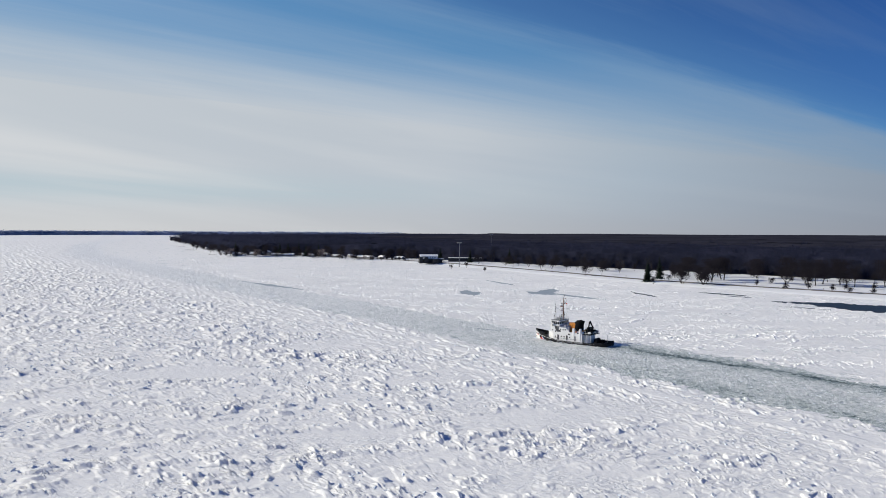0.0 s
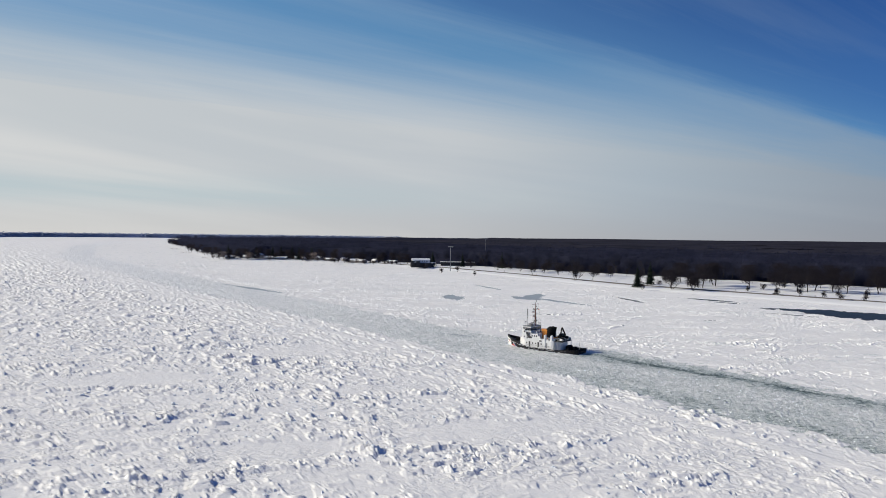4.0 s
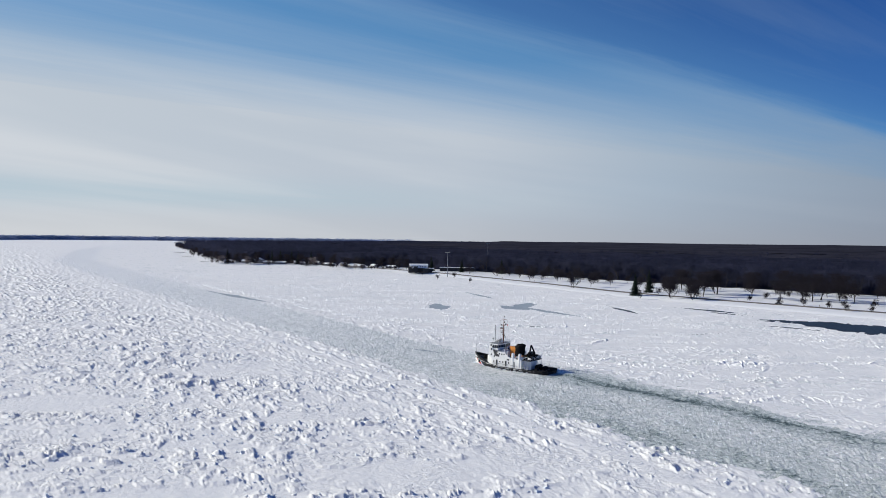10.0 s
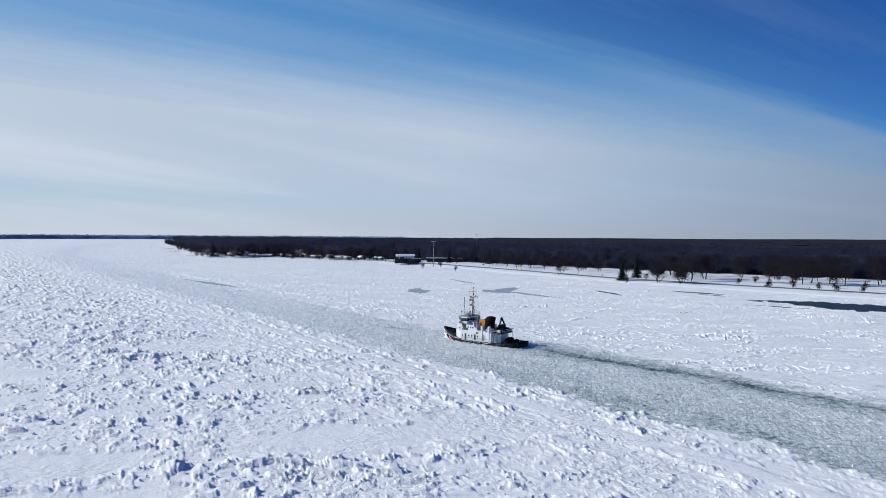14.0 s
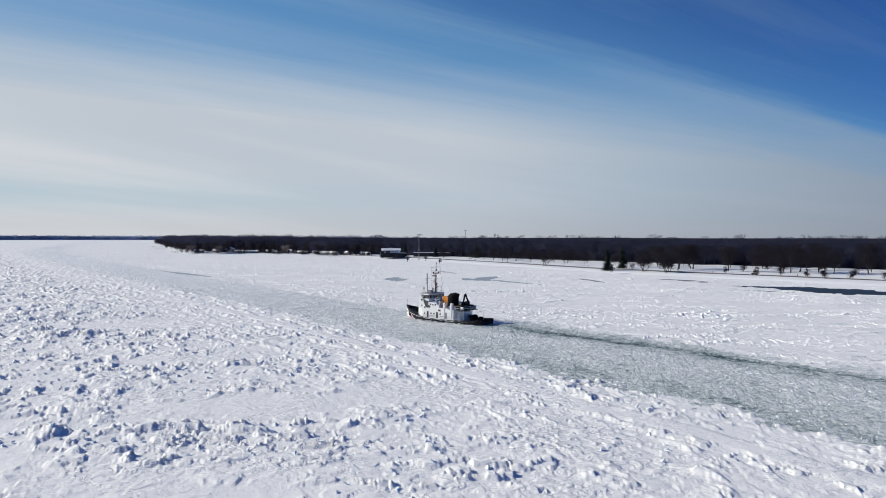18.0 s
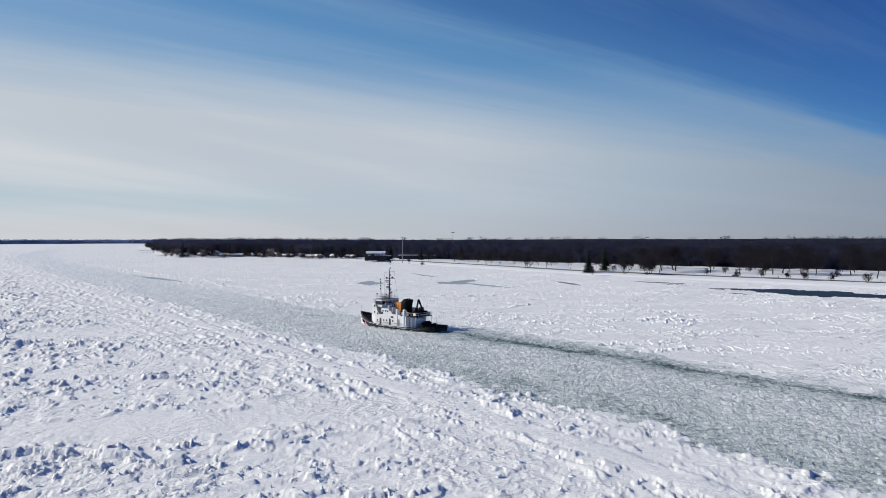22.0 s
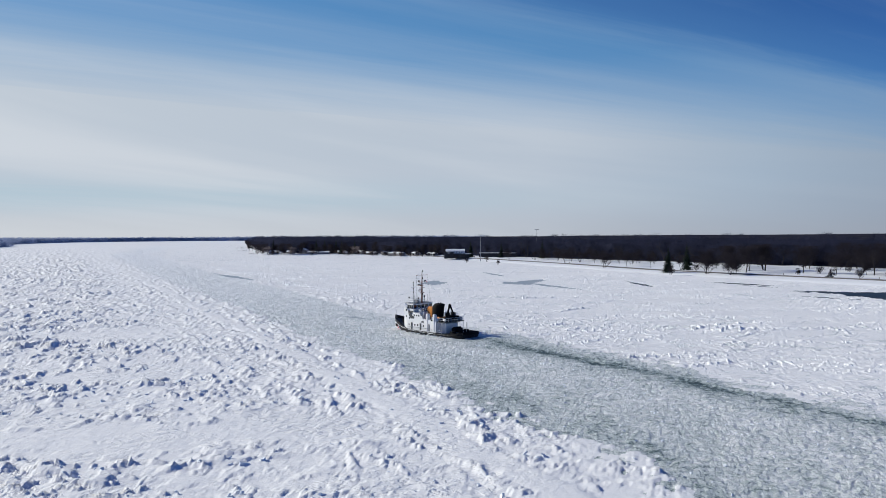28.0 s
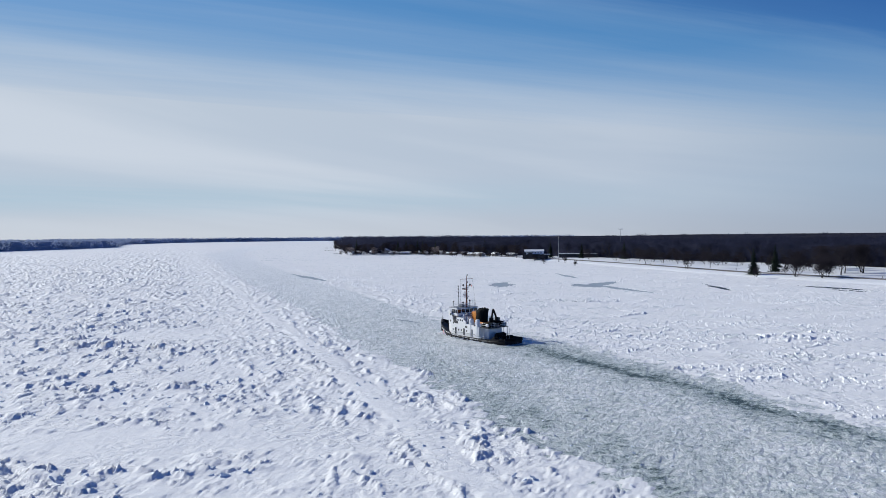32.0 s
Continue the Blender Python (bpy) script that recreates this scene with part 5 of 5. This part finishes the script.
WHITE_HOUSE = "pale one-storey shore house with a snow-covered gable roof"
for x, y, turn, w, d, h, r in ((-388, 1224, 14, 15, 8, 2.8, 1.9), (-364, 1232, -12, 10, 8, 3.0, 2.2), (-341, 1226, 86, 8, 13, 5.2, 3.2), (-324, 1216, 6, 14, 8, 2.7, 1.5), (-303, 1210, -6, 19, 8, 2.6, 1.4),
                               (-277, 1216, 22, 11, 8, 2.9, 1.9), (-262, 1200, -8, 12, 7, 2.6, 1.3), (-240, 1196, -42, 13, 9, 3.4, 2.4), (-219, 1172, -22, 16, 8, 2.6, 1.4), (-196, 1166, 40, 9, 8, 3.0, 2.2), (-176, 1146, -38, 17, 8, 2.7, 1.6),
                               (-146, 1138, -52, 11, 8, 2.8, 1.8), (-120, 1118, -30, 13, 8, 2.6, 1.4), (-170, 1118, -38, 28, 9, 3.2, 1.5), (-420, 1292, 30, 11, 8, 2.8, 1.8), (-534, 1520, 50, 12, 8, 3.0, 2.0)):
    house(x, y, turn, w, d, h, r, "two-storey pale shore house with a snow-covered gable roof" if h > 5 else WHITE_HOUSE)

# park building: snow-covered two-stepped roof on a dark hall with four dark piers
hall = tagged(new("park_building"), "dark park building with heavy piers and a snow-covered stepped roof", "building")
part("hall_wall", box(34, 14, 6.0, (0, 8, -0.5), 0.1), DARK_WALL, hall)
lower = part("lower_roof", box(35, 12, 0.6, (2, 4.5, 5.5), 0.15), ROOF_SNOW, hall, "flat lower roof under snow")
part("upper_wall", box(26, 8, 4.4, (-2, 11, 5.5), 0.1), SHIP_WHITE, hall, "white painted upper wall")
part("upper_roof", prism([(5.8, 9.6), (11, 11.6), (16.2, 9.6), (16.2, 10.1), (11, 12.2), (5.8, 10.1)], -15.5, 11.5), ROOF_SNOW, hall, "pitched upper roof under snow")
for x in (-15, -7.4, 4.6, 9.2):
    part("pier", box(5.0 if x < 0 else 3.4, 4.2, 9.2 if x < 0 else 7.0, (x, -3.5 if x < 0 else -9, -0.6), 0.1), DARK_WALL, hall, "massive dark pier")
part("lintel", box(18, 2.2, 2.0, (-3, -3.6, 4.4), 0.1), DARK_WALL, hall)
for q in range(6):
    part("window", box(1.6, 0.2, 1.3, (-11 + q * 3.6, 6.95, 7.2), 0.02), GLASS, hall)
hall.matrix_world = pose(-72, 1004, 1.9, 0, 0, 8) @ Matrix.Scale(0.88, 4)

wing = tagged(new("low_building"), "long low dark park hall with a flat snowy roof", "building")
part("wall", box(46, 10, 5.2, (0, 0, -0.5), 0.1), DARK_WALL, wing)
part("roof", box(47, 11, 0.5, (0, 0, 4.7), 0.12), ROOF_SNOW, wing)
wing.matrix_world = pose(-26, 1052, 1.9, 0, 0, 0)

lodge = tagged(new("brick_building"), "low brown brick building with a snow-covered roof beside the park", "building")
part("wall", box(34, 12, 4.4, (0, 0, -0.5), 0.1), BRICK, lodge)
part("roof", box(36, 13.5, 0.6, (0, 0, 3.9), 0.15), ROOF_SNOW, lodge)
for q in range(5):
    part("window", box(2.0, 0.2, 1.4, (-13 + q * 6.5, -6.02, 1.2), 0.02), GLASS, lodge)
lodge.matrix_world = pose(396, 655, 2.0, 0, 0, 48)

# ---- lamp masts, road furniture, docks, car ----


def floodlight_mast(x, y, height, label):
    mast = tagged(new("floodlight_mast"), label, "light mast", "floodlight masts")
    part("pole", tube([(0, 0, -0.8), (0, 0, height)], 0.42, 10, end_radius=0.18), GALV, mast)
    part("base", box(1.2, 1.2, 0.9, (0, 0, -0.5), 0.05), GALV, mast)
    arm = part("crossarm", tube([(-2.6, 0, height - 0.4), (2.6, 0, height - 0.4)], 0.14, 6), GALV, mast)
    for q in (-2.5, -1.2, 0, 1.2, 2.5):
        head = part("lamp_head", box(0.85, 0.7, 0.6, (q, -0.25, height - 0.3), 0.06), GALV, arm)
        part("lamp_glass", box(0.7, 0.06, 0.45, (q, -0.62, height - 0.24), 0.01), LAMP_GLASS, head)
    mast.matrix_world = pose(x, y, 1.7, 0, 0, 12)
    return mast


floodlight_mast(-36.8, 925.8, 28.0, "tall grey floodlight mast with a crossarm of lamps on the lawn")
floodlight_mast(22, 1233, 36.0, "tall floodlight mast rising above the dark woods")

sign = tagged(new("marker_post"), "short dark wooden marker post standing in roadside snow", "post", "marker posts along the road")
part("post", box(0.3, 0.3, 1.5, (0, 0, -0.4), 0.03), WOOD, sign)
part("cap", box(0.4, 0.4, 0.12, (0, 0, 1.1), 0.03), DARK_WALL, sign)
sign.matrix_world = pose(-58, 1000, 1.7)
line_points = resample(ROAD, 30.0)
for i, (x, y) in enumerate(line_points):
    if 480 < y < 1010 and i % 2:
        copy_thing(sign, pose(x + 8, y + 6, 1.7, 0, 0, i * 17))


def dock(x, y, turn, length, label):
    """A private dock: planked deck on piles, running out over the ice."""
    pier = tagged(new("dock"), label, "dock", "docks along the shore")
    for q in range(int(length / 3)):
        for s in (-1, 1):
            part("pile", tube([(s * 1.1, q * 3.0, -1.2), (s * 1.1, q * 3.0, 1.9)], 0.18, 6), WOOD, pier)
    for q in range(int(length / 1.5)):
        part("plank", box(2.6, 1.4, 0.14, (0, q * 1.5, 1.0), 0.02), WOOD, pier)
    part("snow_cover", box(2.2, length - 1.2, 0.16, (0, length / 2 - 1, 1.14), 0.05), LAND_SNOW, pier, "layer of snow on the planks")
    pier.matrix_world = pose(x, y, 0.0, 0, 0, turn)
    return pier


for x, y, turn, length in ((-386, 1212, 175, 18), (-440, 1280, 128, 15), (-560, 1530, 108, 24), (-680, 1800, 116, 27), (-318, 1200, 180, 12), (-252, 1184, 160, 15)):
    dock(x, y, turn, length, "weathered timber dock on piles over the river ice")


def car(x, y, turn, paint, label):
    auto = tagged(new("car"), label, "car")
    body = part("body", prism([(-2.2, 0.35), (-2.25, 0.85), (-1.3, 0.98), (-0.75, 1.42), (0.7, 1.45), (1.35, 1.0), (2.15, 0.85), (2.2, 0.35)], -0.88, 0.88), paint, auto)
    part("windscreen", prism([(0.72, 1.36), (1.28, 1.0), (1.32, 1.02), (0.76, 1.39)], -0.75, 0.75), GLASS, body)
    part("rear_window", prism([(-1.25, 1.0), (-0.78, 1.36), (-0.82, 1.39), (-1.3, 1.02)], -0.75, 0.75), GLASS, body)
    for s in (-1, 1):
        part("side_window", prism([(-0.7, 1.0), (-0.6, 1.34), (0.6, 1.36), (0.95, 1.0)], s * 0.885, s * 0.895), GLASS, body)
        part("headlight", box(0.35, 0.08, 0.16, (s * 0.62, 2.17, 0.62), 0.02), LAMP_GLASS, body)
        for q in (-1.35, 1.35):
            wheel = part("wheel", tube([(s * 0.72, q, 0.33), (s * 0.92, q, 0.33)], 0.33, 12), BLACK, auto)
            part("rim", tube([(s * 0.90, q, 0.33), (s * 0.94, q, 0.33)], 0.19, 10), GALV, wheel)
    auto.matrix_world = pose(x, y, 1.96, 0, 0, turn)
    return auto


CAR_DARK = material("dark_car_paint", (0.03, 0.032, 0.04), 0.3, vary=0.1, spec=0.6)
CAR_GREY = material("silver_car_paint", (0.35, 0.36, 0.38), 0.3, metal=0.5, vary=0.05)
car(207.5, 626, 45, CAR_DARK, "dark saloon car standing on the bank road")
car(352, 590, 40, CAR_GREY, "silver car parked by the bare park trees")

# ---- loose ice ----


def block_mesh(seed):
    """An angular slab of broken ice with snow on it."""
    rng = random.Random(seed)
    bm = bmesh.new()
    corners = sorted(rng.uniform(0, 2 * math.pi) for _ in range(6))
    low = [bm.verts.new((math.cos(a) * rng.uniform(0.75, 1.0), math.sin(a) * rng.uniform(0.55, 0.8), -0.2)) for a in corners]
    top = [bm.verts.new((v.co.x * rng.uniform(0.8, 0.98), v.co.y * rng.uniform(0.8, 0.98), rng.uniform(0.12, 0.34))) for v in low]
    bm.faces.new(low[::-1])
    bm.faces.new(top)
    for i in range(6):
        bm.faces.new((low[i], low[(i + 1) % 6], top[(i + 1) % 6], top[i]))
    mesh = bpy.data.meshes.new("ice_block")
    bmesh.ops.recalc_face_normals(bm, faces=bm.faces)
    bm.to_mesh(mesh)
    bm.free()
    mesh.materials.append(BLOCK_ICE)
    return mesh


def loose_ice():
    rng = np.random.default_rng(9)
    meshes = [block_mesh(i) for i in range(12)]
    x, y = rng.uniform(-210, 130, 9000), rng.uniform(170, 420, 9000)
    off, ahead = channel_offset(x, y)
    mask = (off < -44) & (fractal(x / 9 + 9, y / 5, 51, 3) > 0.50) & (fractal(x / 42 + 3.1, y / 26 + 1.7, 11, 4) > 0.44)
    for cx, cy, a, b, turn in PANS:
        mask &= inside(x, y, cx, cy, a, b, turn) > 1.15
    x, y = x[mask], y[mask]
    z, _, _ = river_surface(x, y)
    size = rng.uniform(0.25, 0.62, len(x)) * (1 + 0.6 * (rng.uniform(0, 1, len(x)) > 0.93))
    order = np.argsort(np.hypot(x + 10, y - 110))
    for i in order[:300]:
        ob = new("ice_block", meshes[i % 12])
        ob.parent = river
        ob.matrix_local = pose(x[i], y[i], z[i] + 0.05, rng.normal(0, 22), rng.normal(0, 22), rng.uniform(0, 360)) @ Matrix.Scale(size[i], 4)
    # the rest, too many to tell apart, and the chunks of the channel
    verts, faces, total = [], [], 0
    shapes = [(np.array([v.co for v in m.vertices]), [tuple(p.vertices) for p in m.polygons]) for m in meshes]
    cx, cy = rng.uniform(-320, 190, 9000), rng.uniform(160, 620, 9000)
    coff, cahead = channel_offset(cx, cy)
    pick = (coff > -37) & (coff < np.where(cahead < 0, 15, 1)) & (np.abs(coff - 4) > np.where(cahead < -18, 7, 0))
    pick &= cahead < 25
    cx, cy = cx[pick][:1500], cy[pick][:1500]
    cz, _, _ = river_surface(cx, cy)
    rest = order[300:2600]
    # ice pushed up along the ship's side and under her bow
    ny = np.concatenate([rng.uniform(-20, 20.5, 150), rng.uniform(15, 22.5, 60)])
    side = np.where(rng.uniform(0, 1, len(ny)) < 0.5, -1, 1)
    nx = np.array([q * (hull_at(v, 0.0) + abs(rng.normal(0.15, 0.35))) for q, v in zip(side, ny)])
    rim = [tug.matrix_world @ Vector((px, py, 0.1)) for px, py in zip(nx, ny)]
    cx = np.concatenate([cx, [p.x for p in rim]])
    cy = np.concatenate([cy, [p.y for p in rim]])
    cz = np.concatenate([cz, rng.uniform(0.0, 0.25, len(rim))])
    for px, py, pz, s in list(zip(x[rest], y[rest], z[rest], size[rest])) + list(zip(cx, cy, cz, rng.uniform(0.18, 0.42, len(cx)))):
        v, f = shapes[rng.integers(0, 12)]
        m = np.array(pose(0, 0, 0, rng.normal(0, 22), rng.normal(0, 22), rng.uniform(0, 360)).to_3x3()) * s
        verts.append(v @ m.T + (px, py, pz + 0.04))
        faces += [tuple(i + total for i in p) for p in f]
        total += len(v)
    mesh = bpy.data.meshes.new("broken_ice")
    mesh.from_pydata(np.concatenate(verts).tolist(), [], faces)
    mesh.materials.append(BLOCK_ICE)
    ob = new("broken_ice", mesh)
    ob.parent = river
    tagged(ob, kind="stuff")


loose_ice()
